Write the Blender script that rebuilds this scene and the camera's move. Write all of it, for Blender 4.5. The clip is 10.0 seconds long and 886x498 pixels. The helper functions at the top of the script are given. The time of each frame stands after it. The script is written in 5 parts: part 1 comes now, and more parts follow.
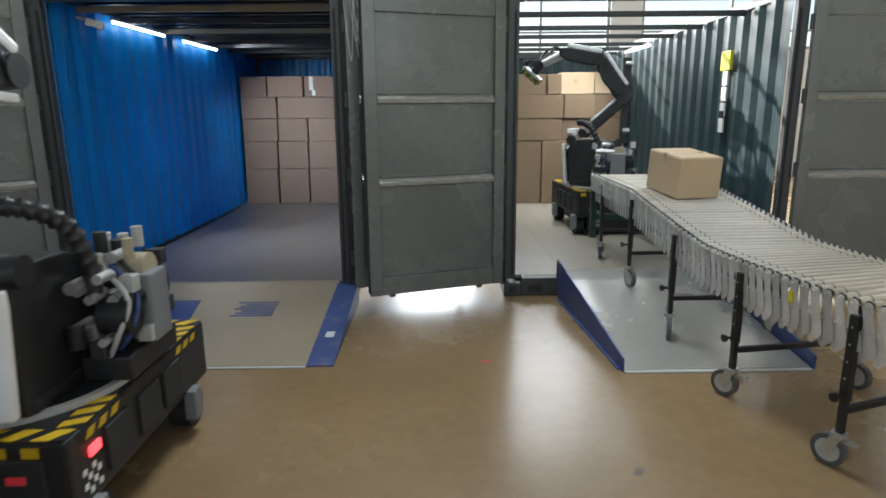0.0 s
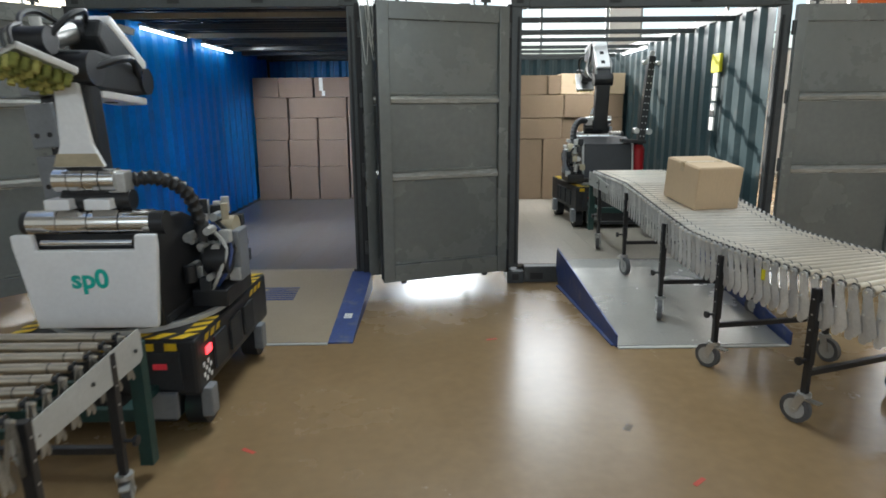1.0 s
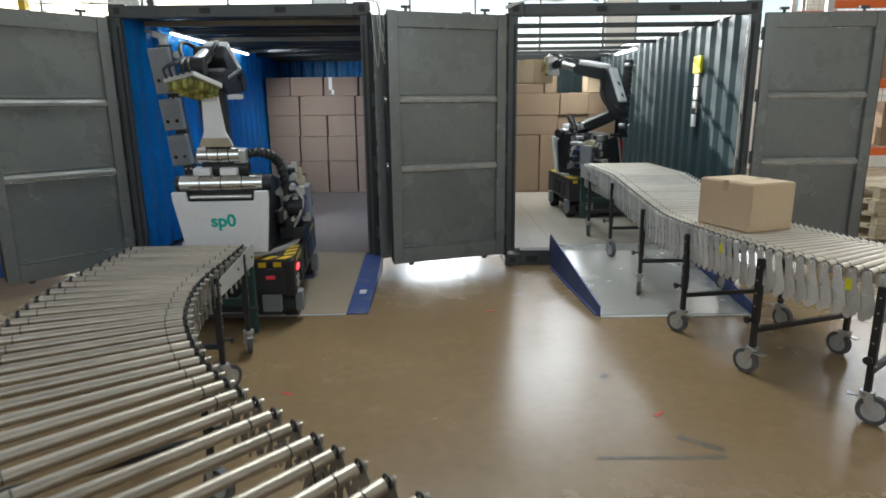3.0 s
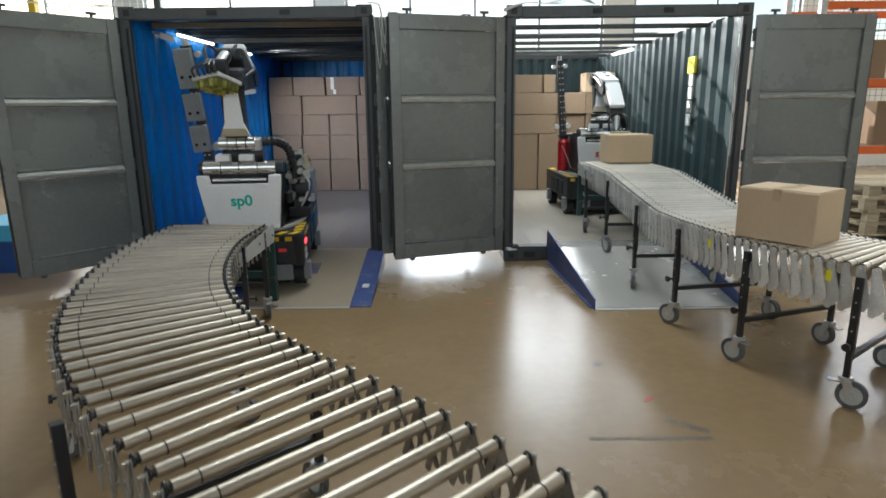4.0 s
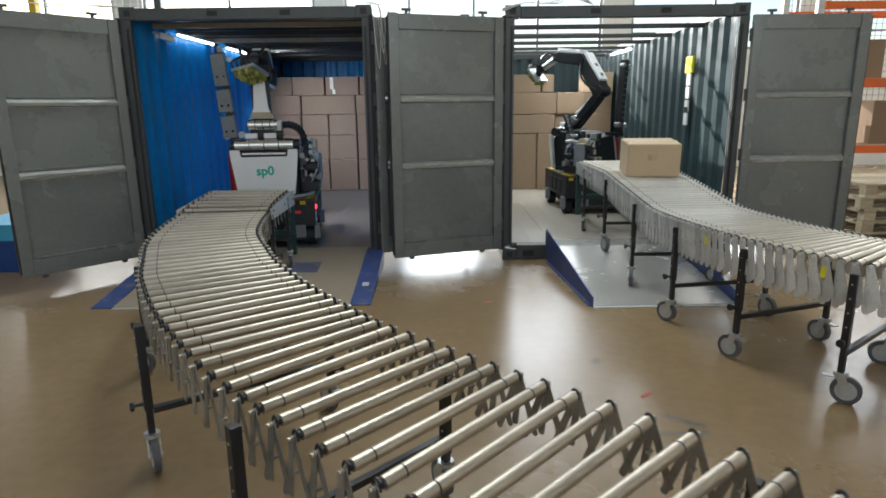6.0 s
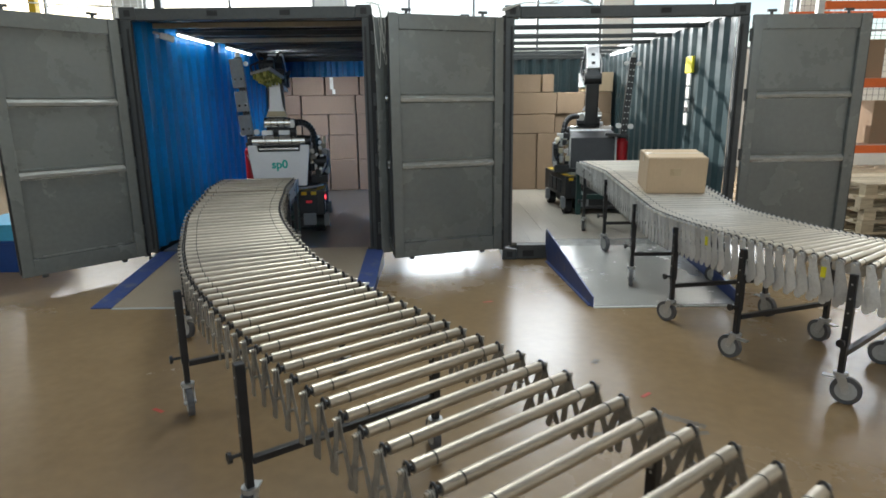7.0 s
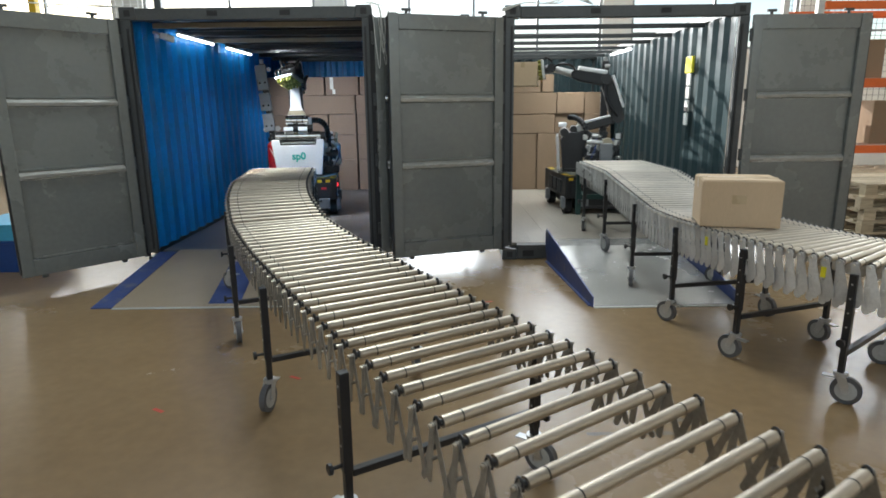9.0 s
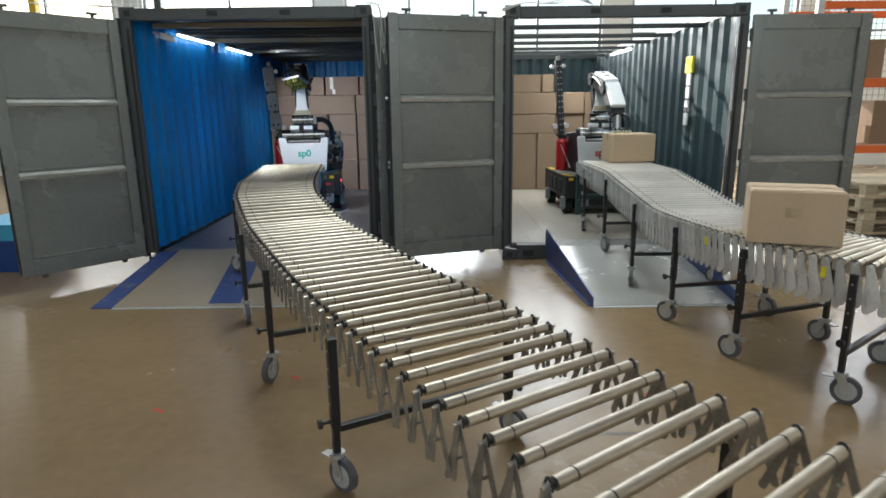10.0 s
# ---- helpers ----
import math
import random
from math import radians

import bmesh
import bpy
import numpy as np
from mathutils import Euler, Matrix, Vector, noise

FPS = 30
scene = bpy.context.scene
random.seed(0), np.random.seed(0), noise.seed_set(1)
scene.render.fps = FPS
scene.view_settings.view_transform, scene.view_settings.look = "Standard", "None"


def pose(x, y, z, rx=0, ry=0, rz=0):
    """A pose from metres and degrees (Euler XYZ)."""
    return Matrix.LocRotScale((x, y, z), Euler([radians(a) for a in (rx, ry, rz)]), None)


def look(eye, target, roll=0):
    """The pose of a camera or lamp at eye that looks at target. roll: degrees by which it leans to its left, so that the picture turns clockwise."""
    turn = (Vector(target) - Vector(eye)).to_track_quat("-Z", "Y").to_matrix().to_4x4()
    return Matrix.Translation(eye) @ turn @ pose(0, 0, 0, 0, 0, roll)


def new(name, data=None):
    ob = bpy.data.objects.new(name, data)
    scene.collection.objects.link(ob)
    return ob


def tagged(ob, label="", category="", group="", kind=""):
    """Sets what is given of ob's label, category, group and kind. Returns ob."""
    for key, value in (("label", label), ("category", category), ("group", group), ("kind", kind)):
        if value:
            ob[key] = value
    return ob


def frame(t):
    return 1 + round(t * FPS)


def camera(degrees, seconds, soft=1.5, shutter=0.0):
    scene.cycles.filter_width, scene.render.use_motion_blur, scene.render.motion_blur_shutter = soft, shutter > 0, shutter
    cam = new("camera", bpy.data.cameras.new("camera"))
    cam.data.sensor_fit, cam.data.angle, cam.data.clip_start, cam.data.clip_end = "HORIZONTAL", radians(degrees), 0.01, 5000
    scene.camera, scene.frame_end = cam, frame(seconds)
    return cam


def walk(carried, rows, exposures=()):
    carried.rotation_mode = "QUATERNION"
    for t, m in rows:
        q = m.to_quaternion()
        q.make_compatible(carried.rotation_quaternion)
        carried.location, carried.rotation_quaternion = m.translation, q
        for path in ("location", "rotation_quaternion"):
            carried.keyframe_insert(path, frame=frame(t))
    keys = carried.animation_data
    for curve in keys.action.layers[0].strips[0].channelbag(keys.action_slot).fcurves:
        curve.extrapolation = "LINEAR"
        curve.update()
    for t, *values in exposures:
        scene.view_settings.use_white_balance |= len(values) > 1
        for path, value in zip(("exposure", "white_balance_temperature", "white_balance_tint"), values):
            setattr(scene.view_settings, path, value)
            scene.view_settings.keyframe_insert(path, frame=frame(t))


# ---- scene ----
cam = camera(71.7, 10.0, 1.7, 0.5)
PATH = [
    (0, (0.077, -5.209, 1.616), (0.092, -3.259, 1.173), -0.5),
    (0.5, (0.04, -5.417, 1.616), (0.053, -3.466, 1.173), -0.55),
    (1, (0.011, -5.606, 1.617), (0.023, -3.656, 1.173), -0.55),
    (1.5, (-0.003, -5.789, 1.620), (0.006, -3.84, 1.175), -0.55),
    (2, (-0.011, -5.955, 1.623), (-0.003, -4.007, 1.175), -0.6),
    (2.5, (-0.015, -6.094, 1.628), (-0.008, -4.146, 1.177), -0.65),
    (4, (-0.020, -6.387, 1.637), (-0.013, -4.44, 1.181), -0.65),
    (4.5, (-0.021, -6.421, 1.635), (-0.012, -4.474, 1.179), -0.7),
    (5, (-0.022, -6.427, 1.633), (-0.012, -4.48, 1.177), -0.7),
    (10, (-0.022, -6.427, 1.633), (-0.012, -4.48, 1.177), -0.7),
]
walk(cam, [(t, look(eye, target, roll)) for t, eye, target, roll in PATH])

# ---- world, sun, large lights, exposure ----
SUN = Vector((0.75, -1.0, -0.52)).normalized()
world = bpy.data.worlds.new("sky")
scene.world = world
world.use_nodes = True
wn = world.node_tree.nodes
sky = wn.new("ShaderNodeTexSky")
sky.sky_type = 'NISHITA'
sky.sun_disc = False
sky.sun_elevation = math.asin(-SUN.z)
sky.sun_rotation = math.atan2(-SUN.x, -SUN.y)
world.node_tree.links.new(sky.outputs[0], wn["Background"].inputs[0])
wn["Background"].inputs[1].default_value = 0.15
sun = new("sun", bpy.data.lights.new("sun", 'SUN'))
sun.data.energy, sun.data.angle, sun.data.color = 5.0, radians(0.7), (1, 0.96, 0.90)
sun.matrix_world = look((0, 12, 12), Vector((0, 12, 12)) + SUN)
scene.view_settings.exposure = 0.66


def opening_light(name, size_x, size_y, watts, m, color, spread=180):
    ob = new(name, bpy.data.lights.new(name, 'AREA'))
    ob.data.shape, ob.data.size, ob.data.size_y = 'RECTANGLE', size_x, size_y
    ob.data.energy, ob.data.color, ob.data.spread = watts, color, radians(spread)
    ob.matrix_world = m
    return ob


# daylight in the hall's window band; the overhead lamps are unseen, added fill
opening_light("window_daylight", 26, 6.0, 4000, look((1, 9.95, 3.95), (1, 0, 3.95)), (0.90, 0.96, 1.0))
for x, y, length, watts in ((0.0, 1.4, 4.4, 330), (6.0, 1.6, 4.4, 14)):
    opening_light("overhead_fill", 1.9, length, watts, look((x, y, 7.9), (x, y, 0)), (0.88, 0.985, 1.0))
# added fill from behind the camera, for faces turned south
opening_light("south_fill", 18, 3.2, 165, look((1, -14.2, 4.4), (1, 0, 4.4)), (0.93, 1.0, 1.0))
# the tube lamps that hang in the containers
# the crosswise one at x 1.6 is added fill, without a tube
for x, y, watts in ((-2.70, 1.42, 28), (-2.70, 3.07, 15), (2.70, 3.95, 10), (1.6, 3.35, 7)):
    opening_light("tube_lamp_light", 0.05, 1.1, watts, look((x, y, 2.40), (x * 0.3, y + (2.4 if y == 3.07 else 0.3), 0.3)) if x != 1.6 else look((x, y, 2.40), (x, y - 0.3, 0)) @ pose(0, 0, 0, 0, 0, 90), (0.9, 0.97, 1.0), 100)


# ---- materials ----
def material(name, color, rough=0.5, metal=0.0, vary=0.15, scale=3.0, fine=40.0, bump=0.1, bump_scale=None, rough_vary=0.15,
             second=None, stretch=(1, 1, 1), per_object=0.0, coat=0.0, spots=None):
    """A procedural surface: base colour with stains and grain at two scales, roughness that varies and fine relief."""
    m = bpy.data.materials.new(name)
    m.use_nodes = True
    nt = m.node_tree
    n, li = nt.nodes, nt.links
    b = n["Principled BSDF"]
    co = n.new("ShaderNodeTexCoord")
    mp = n.new("ShaderNodeMapping")
    mp.inputs["Scale"].default_value = stretch
    li.new(co.outputs["Object"], mp.inputs["Vector"])
    info = n.new("ShaderNodeObjectInfo")
    shift = n.new("ShaderNodeVectorMath")
    shift.operation = 'ADD'
    mul = n.new("ShaderNodeMath")
    mul.operation = 'MULTIPLY'
    mul.inputs[1].default_value = 37.0
    li.new(info.outputs["Random"], mul.inputs[0])
    li.new(mp.outputs[0], shift.inputs[0])
    li.new(mul.outputs[0], shift.inputs[1])
    big = n.new("ShaderNodeTexNoise")
    big.inputs["Scale"].default_value, big.inputs["Detail"].default_value, big.inputs["Roughness"].default_value = scale, 8, 0.62
    sm = n.new("ShaderNodeTexNoise")
    sm.inputs["Scale"].default_value, sm.inputs["Detail"].default_value = fine, 4
    li.new(shift.outputs[0], big.inputs["Vector"])
    li.new(shift.outputs[0], sm.inputs["Vector"])
    ramp = n.new("ShaderNodeMapRange")
    ramp.interpolation_type = 'SMOOTHSTEP'
    ramp.inputs[1].default_value, ramp.inputs[2].default_value = 0.2, 0.8
    li.new(big.outputs[0], ramp.inputs[0])
    mix = n.new("ShaderNodeMix")
    mix.data_type = 'RGBA'
    c = Vector(color)
    mix.inputs[6].default_value = (*(c * (1 - vary)), 1)
    mix.inputs[7].default_value = (*(Vector(second) if second else c * (1 + vary)), 1)
    li.new(ramp.outputs[0], mix.inputs[0])
    mix2 = n.new("ShaderNodeMix")
    mix2.data_type, mix2.blend_type = 'RGBA', 'MULTIPLY'
    mix2.inputs[0].default_value = 1.0
    g = n.new("ShaderNodeMapRange")
    g.inputs[1].default_value, g.inputs[2].default_value = 0.25, 0.75
    g.inputs[3].default_value, g.inputs[4].default_value = 1 - vary * 0.8, 1 + vary * 0.5
    li.new(sm.outputs[0], g.inputs[0])
    li.new(mix.outputs[2], mix2.inputs[6])
    li.new(g.outputs[0], mix2.inputs[7])
    out = mix2.outputs[2]
    if per_object:
        hs = n.new("ShaderNodeHueSaturation")
        v = n.new("ShaderNodeMapRange")
        v.inputs[3].default_value, v.inputs[4].default_value = 1 - per_object, 1 + per_object
        li.new(info.outputs["Random"], v.inputs[0])
        li.new(v.outputs[0], hs.inputs["Value"])
        li.new(out, hs.inputs["Color"])
        out = hs.outputs[0]
    if spots:
        sp = n.new("ShaderNodeTexNoise")
        sp.inputs["Scale"].default_value, sp.inputs["Detail"].default_value = spots[1], 6
        li.new(shift.outputs[0], sp.inputs["Vector"])
        sr = n.new("ShaderNodeMapRange")
        sr.interpolation_type = 'SMOOTHSTEP'
        sr.inputs[1].default_value, sr.inputs[2].default_value = spots[2] - 0.09, spots[2] + 0.16
        li.new(sp.outputs[0], sr.inputs[0])
        m3 = n.new("ShaderNodeMix")
        m3.data_type = 'RGBA'
        m3.inputs[7].default_value = (*spots[0], 1)
        li.new(sr.outputs[0], m3.inputs[0])
        li.new(out, m3.inputs[6])
        out = m3.outputs[2]
    li.new(out, b.inputs["Base Color"])
    b.inputs["Metallic"].default_value = metal
    b.inputs["Coat Weight"].default_value = coat
    b.inputs["Coat Roughness"].default_value = 0.15
    r = n.new("ShaderNodeMapRange")
    r.inputs[3].default_value, r.inputs[4].default_value = max(0.03, rough - rough_vary), min(1, rough + rough_vary)
    li.new(big.outputs[0], r.inputs[0])
    li.new(r.outputs[0], b.inputs["Roughness"])
    if bump:
        bp = n.new("ShaderNodeBump")
        bp.inputs["Strength"].default_value, bp.inputs["Distance"].default_value = bump, 0.01
        if bump_scale:
            bn = n.new("ShaderNodeTexNoise")
            bn.inputs["Scale"].default_value = bump_scale
            li.new(shift.outputs[0], bn.inputs["Vector"])
            li.new(bn.outputs[0], bp.inputs["Height"])
        else:
            li.new(sm.outputs[0], bp.inputs["Height"])
        li.new(bp.outputs[0], b.inputs["Normal"])
    return m


def glow(name, color, strength):
    m = bpy.data.materials.new(name)
    m.use_nodes = True
    b = m.node_tree.nodes["Principled BSDF"]
    b.inputs["Base Color"].default_value = (*[min(1, c) for c in color], 1)
    b.inputs["Emission Color"].default_value = (*color, 1)
    b.inputs["Emission Strength"].default_value = strength
    return m


def tread_plate(name, color, metal, rough):
    """Steel plate with raised lozenges."""
    m = material(name, color, rough, metal, 0.07, 2.0, 60, 0.05, rough_vary=0.02)
    nt = m.node_tree
    n, li = nt.nodes, nt.links
    co = n.new("ShaderNodeTexCoord")
    mp = n.new("ShaderNodeMapping")
    mp.inputs["Rotation"].default_value = (0, 0, radians(45))
    mp.inputs["Scale"].default_value = (34, 34, 34)
    li.new(co.outputs["Object"], mp.inputs[0])
    ch = n.new("ShaderNodeTexChecker")
    ch.inputs["Scale"].default_value = 1
    li.new(mp.outputs[0], ch.inputs[0])
    bp = n.new("ShaderNodeBump")
    bp.inputs["Strength"].default_value, bp.inputs["Distance"].default_value = 0.45, 0.005
    li.new(ch.outputs["Fac"], bp.inputs["Height"])
    li.new(bp.outputs[0], n["Principled BSDF"].inputs["Normal"])
    return m


M_FLOOR = material("sealed_floor", (0.240, 0.155, 0.076), 0.27, 0, 0.10, 0.7, 14, 0, rough_vary=0.02, second=(0.280, 0.188, 0.098))
M_GREY = material("grey_container_paint", (0.150, 0.162, 0.156), 0.27, 0, 0.10, 1.1, 22, 0.05, bump_scale=4.0, rough_vary=0.05, coat=0.25, second=(0.178, 0.186, 0.172))
M_GREYD = material("dark_grey_paint", (0.055, 0.06, 0.062), 0.4, 0, 0.2, 3, 40, 0.06)
M_BLUE = material("blue_container_paint", (0.002, 0.25, 0.66), 0.42, 0, 0.16, 1.2, 25, 0.05, spots=((0.01, 0.15, 0.44), 4.0, 0.70))
M_TEAL = material("dark_teal_container_paint", (0.036, 0.064, 0.072), 0.36, 0, 0.2, 1.2, 25, 0.06, spots=((0.10, 0.11, 0.11), 5.0, 0.68))
M_PLY = material("container_floor_wood", (0.15, 0.125, 0.11), 0.32, 0, 0.09, 2.0, 30, 0, stretch=(1, 0.4, 1), rough_vary=0.03, second=(0.15, 0.145, 0.15))
M_PLYG = material("grey_container_floor", (0.30, 0.265, 0.22), 0.36, 0, 0.16, 2.0, 30, 0.08)
# the ribs' bright highlight is put into this paler grey
M_RIB = material("highlit_rib_paint", (0.36, 0.355, 0.325), 0.24, 0.2, 0.25, 4, 40, 0.05, stretch=(0.4, 2, 2))
M_SEAL = material("black_rubber", (0.018, 0.018, 0.02), 0.6, 0, 0.2, 8, 60, 0.1)
# the stack's copy of the carton brown, with the rear's shade put into it
M_CARD_SHADED = material("cardboard", (0.215, 0.145, 0.09), 0.85, 0, 0.07, 3.0, 90, 0.08, per_object=0.06, stretch=(1, 1, 0.3))
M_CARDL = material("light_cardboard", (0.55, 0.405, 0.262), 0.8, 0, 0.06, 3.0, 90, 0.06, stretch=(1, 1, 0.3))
M_CARDP = material("pinkish_cardboard", (0.265, 0.188, 0.145), 0.85, 0, 0.07, 3.0, 90, 0.08, per_object=0.08, stretch=(1, 1, 0.3))
M_TAPE = material("packing_tape", (0.48, 0.36, 0.22), 0.3, 0, 0.05, 5, 50, 0.02)
M_PAPER = material("white_paper_label", (0.8, 0.8, 0.78), 0.6, 0, 0.04, 9, 60, 0.02)
M_STEEL = material("zinc_roller_steel", (0.49, 0.43, 0.345), 0.38, 0.80, 0.18, 5, 60, 0.03, stretch=(0.3, 2, 2), per_object=0.07, rough_vary=0.1)
M_STEELR = material("bright_roller_steel", (0.74, 0.69, 0.60), 0.34, 0.78, 0.14, 5, 60, 0.03, stretch=(0.3, 2, 2), per_object=0.06, rough_vary=0.08)
M_LINK = material("galvanised_link_plate", (0.70, 0.69, 0.67), 0.42, 0.40, 0.14, 8, 60, 0.05, per_object=0.22)
M_LATTICE = material("worn_lattice_steel", (0.34, 0.32, 0.285), 0.45, 0.6, 0.25, 9, 60, 0.08, per_object=0.2)
M_CHROME = material("polished_steel", (0.78, 0.77, 0.75), 0.16, 1.0, 0.05, 9, 60, 0.02, rough_vary=0.06)
M_ALU = material("cast_aluminium", (0.55, 0.55, 0.54), 0.4, 0.8, 0.12, 8, 70, 0.06)
M_BLACK = material("black_powder_coat", (0.016, 0.016, 0.018), 0.42, 0, 0.25, 6, 60, 0.06)
M_CHAR = material("charcoal_cover", (0.022, 0.024, 0.027), 0.62, 0, 0.2, 6, 60, 0.06)
M_WHITE = material("white_robot_shell", (0.83, 0.83, 0.84), 0.36, 0, 0.05, 3, 50, 0.02)
M_GREYP = material("light_grey_plastic", (0.46, 0.46, 0.44), 0.45, 0, 0.1, 5, 50, 0.03)
M_SENSOR = material("dull_sensor_plastic", (0.20, 0.21, 0.225), 0.4, 0, 0.12, 5, 50, 0.03)
M_BEIGE = material("beige_cover", (0.42, 0.36, 0.25), 0.5, 0, 0.12, 6, 50, 0.03)
M_RED = material("red_shell", (0.42, 0.010, 0.016), 0.40, 0, 0.08, 3, 50, 0.02)
M_YEL = material("yellow_tape", (0.62, 0.40, 0.01), 0.5, 0, 0.12, 8, 60, 0.02)
M_TAG = material("yellow_tag", (0.75, 0.68, 0.02), 0.5, 0, 0.06, 8, 60, 0.02)
M_FOAM = material("olive_foam_pad", (0.20, 0.21, 0.045), 0.9, 0, 0.3, 22, 90, 0.4)
M_FOAMY = material("yellow_foam_lip", (0.45, 0.42, 0.12), 0.85, 0, 0.25, 22, 90, 0.3)
M_TEALTXT = material("teal_lettering", (0.0, 0.42, 0.34), 0.5, 0, 0.05, 6, 50, 0)
M_REDTXT = material("red_lettering", (0.6, 0.05, 0.03), 0.5, 0, 0.05, 6, 50, 0)
M_GREEN = material("dark_green_frame", (0.012, 0.05, 0.045), 0.5, 0, 0.2, 6, 50, 0.04)
M_RAMPB = material("blue_ramp_paint", (0.040, 0.070, 0.215), 0.45, 0, 0.22, 4, 40, 0.08, spots=((0.16, 0.16, 0.19), 7, 0.62))
M_TREADT = tread_plate("tan_tread_plate", (0.36, 0.29, 0.21), 0.25, 0.4)
M_TREADG = tread_plate("bare_tread_plate", (0.56, 0.55, 0.52), 0.6, 0.27)
M_RUBBER = material("grey_caster_rubber", (0.10, 0.10, 0.105), 0.6, 0, 0.2, 9, 60, 0.08)
M_WALL = material("hall_wall_paint", (0.62, 0.61, 0.57), 0.8, 0, 0.06, 0.5, 12, 0.05)
M_FRAME = material("window_frame_paint", (0.22, 0.23, 0.23), 0.5, 0, 0.1, 3, 40, 0.03)
M_ROOF = material("roof_sheet", (0.42, 0.42, 0.40), 0.7, 0, 0.08, 0.8, 20, 0.05)
M_ORANGE = material("orange_rack_paint", (0.62, 0.11, 0.012), 0.45, 0, 0.12, 4, 40, 0.04)
M_WOOD = material("pallet_wood", (0.46, 0.37, 0.25), 0.8, 0, 0.25, 5, 60, 0.3, stretch=(0.2, 1, 1), per_object=0.2)
M_BIN = material("blue_plastic_bin", (0.004, 0.05, 0.22), 0.4, 0, 0.1, 3, 40, 0.03)
M_CYAN = material("light_blue_crate", (0.05, 0.36, 0.55), 0.45, 0, 0.1, 3, 40, 0.03)
M_WIRE = material("white_cable", (0.6, 0.6, 0.56), 0.5, 0, 0.05, 8, 50, 0)
M_MARK = material("red_floor_tape", (0.5, 0.06, 0.03), 0.6, 0, 0.15, 9, 60, 0)
M_SCUFF = material("dark_scuff", (0.135, 0.10, 0.062), 0.45, 0, 0.3, 9, 60, 0.02)
M_TUBE = glow("lamp_tube", (0.92, 0.97, 1.0), 6.0)
M_REDLED = glow("red_signal", (1.0, 0.05, 0.06), 2.2)
M_REDDIM = glow("dim_red_signal", (0.35, 0.02, 0.03), 0.25)
M_GREENLED = glow("green_signal", (0.1, 1.0, 0.5), 1.5)
M_LENS = material("dark_lens", (0.01, 0.01, 0.012), 0.08, 0, 0.1, 9, 60, 0)


# ---- building helpers ----
def box(bm, x0, x1, y0, y1, z0, z1, mat=0, bevel=0.0, m=None):
    """A box, with bevelled edges where asked, at the pose m."""
    t = Matrix.Translation(((x0 + x1) / 2, (y0 + y1) / 2, (z0 + z1) / 2)) @ Matrix.Diagonal((abs(x1 - x0), abs(y1 - y0), abs(z1 - z0), 1))
    tmp = bmesh.new()
    bmesh.ops.create_cube(tmp, size=1, matrix=t)
    if bevel:
        bmesh.ops.bevel(tmp, geom=tmp.edges[:], offset=bevel, segments=2, affect='EDGES', profile=0.6)
    add(bm, tmp, mat, m)


def add(bm, tmp, mat=0, m=None, smooth=False):
    if m is not None:
        bmesh.ops.transform(tmp, matrix=m, verts=tmp.verts)
    back = {}
    for v in tmp.verts:
        back[v] = bm.verts.new(v.co)
    for f in tmp.faces:
        try:
            g = bm.faces.new([back[v] for v in f.verts])
        except ValueError:
            continue
        g.material_index = mat
        g.smooth = smooth or f.smooth
    tmp.free()


def cyl(bm, p0, p1, r, mat=0, seg=14, r2=None, m=None):
    """A round bar from p0 to p1."""
    p0, p1 = Vector(p0), Vector(p1)
    d = p1 - p0
    tmp = bmesh.new()
    bmesh.ops.create_cone(tmp, cap_ends=True, segments=seg, radius1=r, radius2=r if r2 is None else r2, depth=d.length)
    for f in tmp.faces:
        f.smooth = len(f.verts) == 4
    t = Matrix.Translation((p0 + p1) / 2) @ d.to_track_quat('Z', 'Y').to_matrix().to_4x4()
    bmesh.ops.transform(tmp, matrix=t, verts=tmp.verts)
    add(bm, tmp, mat, m)


def prism(bm, outline, x0, x1, mat=0, bevel=0.0, m=None, axis='x'):
    """A plate: the outline, in (y, z), carried from x0 to x1."""
    tmp = bmesh.new()
    a = [tmp.verts.new((x0, y, z)) for y, z in outline]
    b = [tmp.verts.new((x1, y, z)) for y, z in outline]
    tmp.faces.new(a[::-1])
    tmp.faces.new(b)
    k = len(a)
    for i in range(k):
        tmp.faces.new((a[i], a[(i + 1) % k], b[(i + 1) % k], b[i]))
    bmesh.ops.recalc_face_normals(tmp, faces=tmp.faces)
    if bevel:
        bmesh.ops.bevel(tmp, geom=tmp.edges[:], offset=bevel, segments=2, affect='EDGES', profile=0.6)
    if axis == 'y':
        bmesh.ops.transform(tmp, matrix=Matrix.Rotation(radians(90), 4, 'Z'), verts=tmp.verts)
    add(bm, tmp, mat, m)


def tube_along(bm, points, r, mat=0, seg=8):
    """A bent hose or cable through the points."""
    pts = [Vector(p) for p in points]
    rings = []
    for i, p in enumerate(pts):
        d = (pts[min(i + 1, len(pts) - 1)] - pts[max(i - 1, 0)]).normalized()
        q = d.to_track_quat('Z', 'Y')
        rings.append([bm.verts.new(p + q @ Vector((r * math.cos(2 * math.pi * k / seg), r * math.sin(2 * math.pi * k / seg), 0))) for k in range(seg)])
    for a, b in zip(rings, rings[1:]):
        for k in range(seg):
            f = bm.faces.new((a[k], a[(k + 1) % seg], b[(k + 1) % seg], b[k]))
            f.smooth, f.material_index = True, mat
    bm.faces.new(rings[0][::-1])
    bm.faces.new(rings[-1])


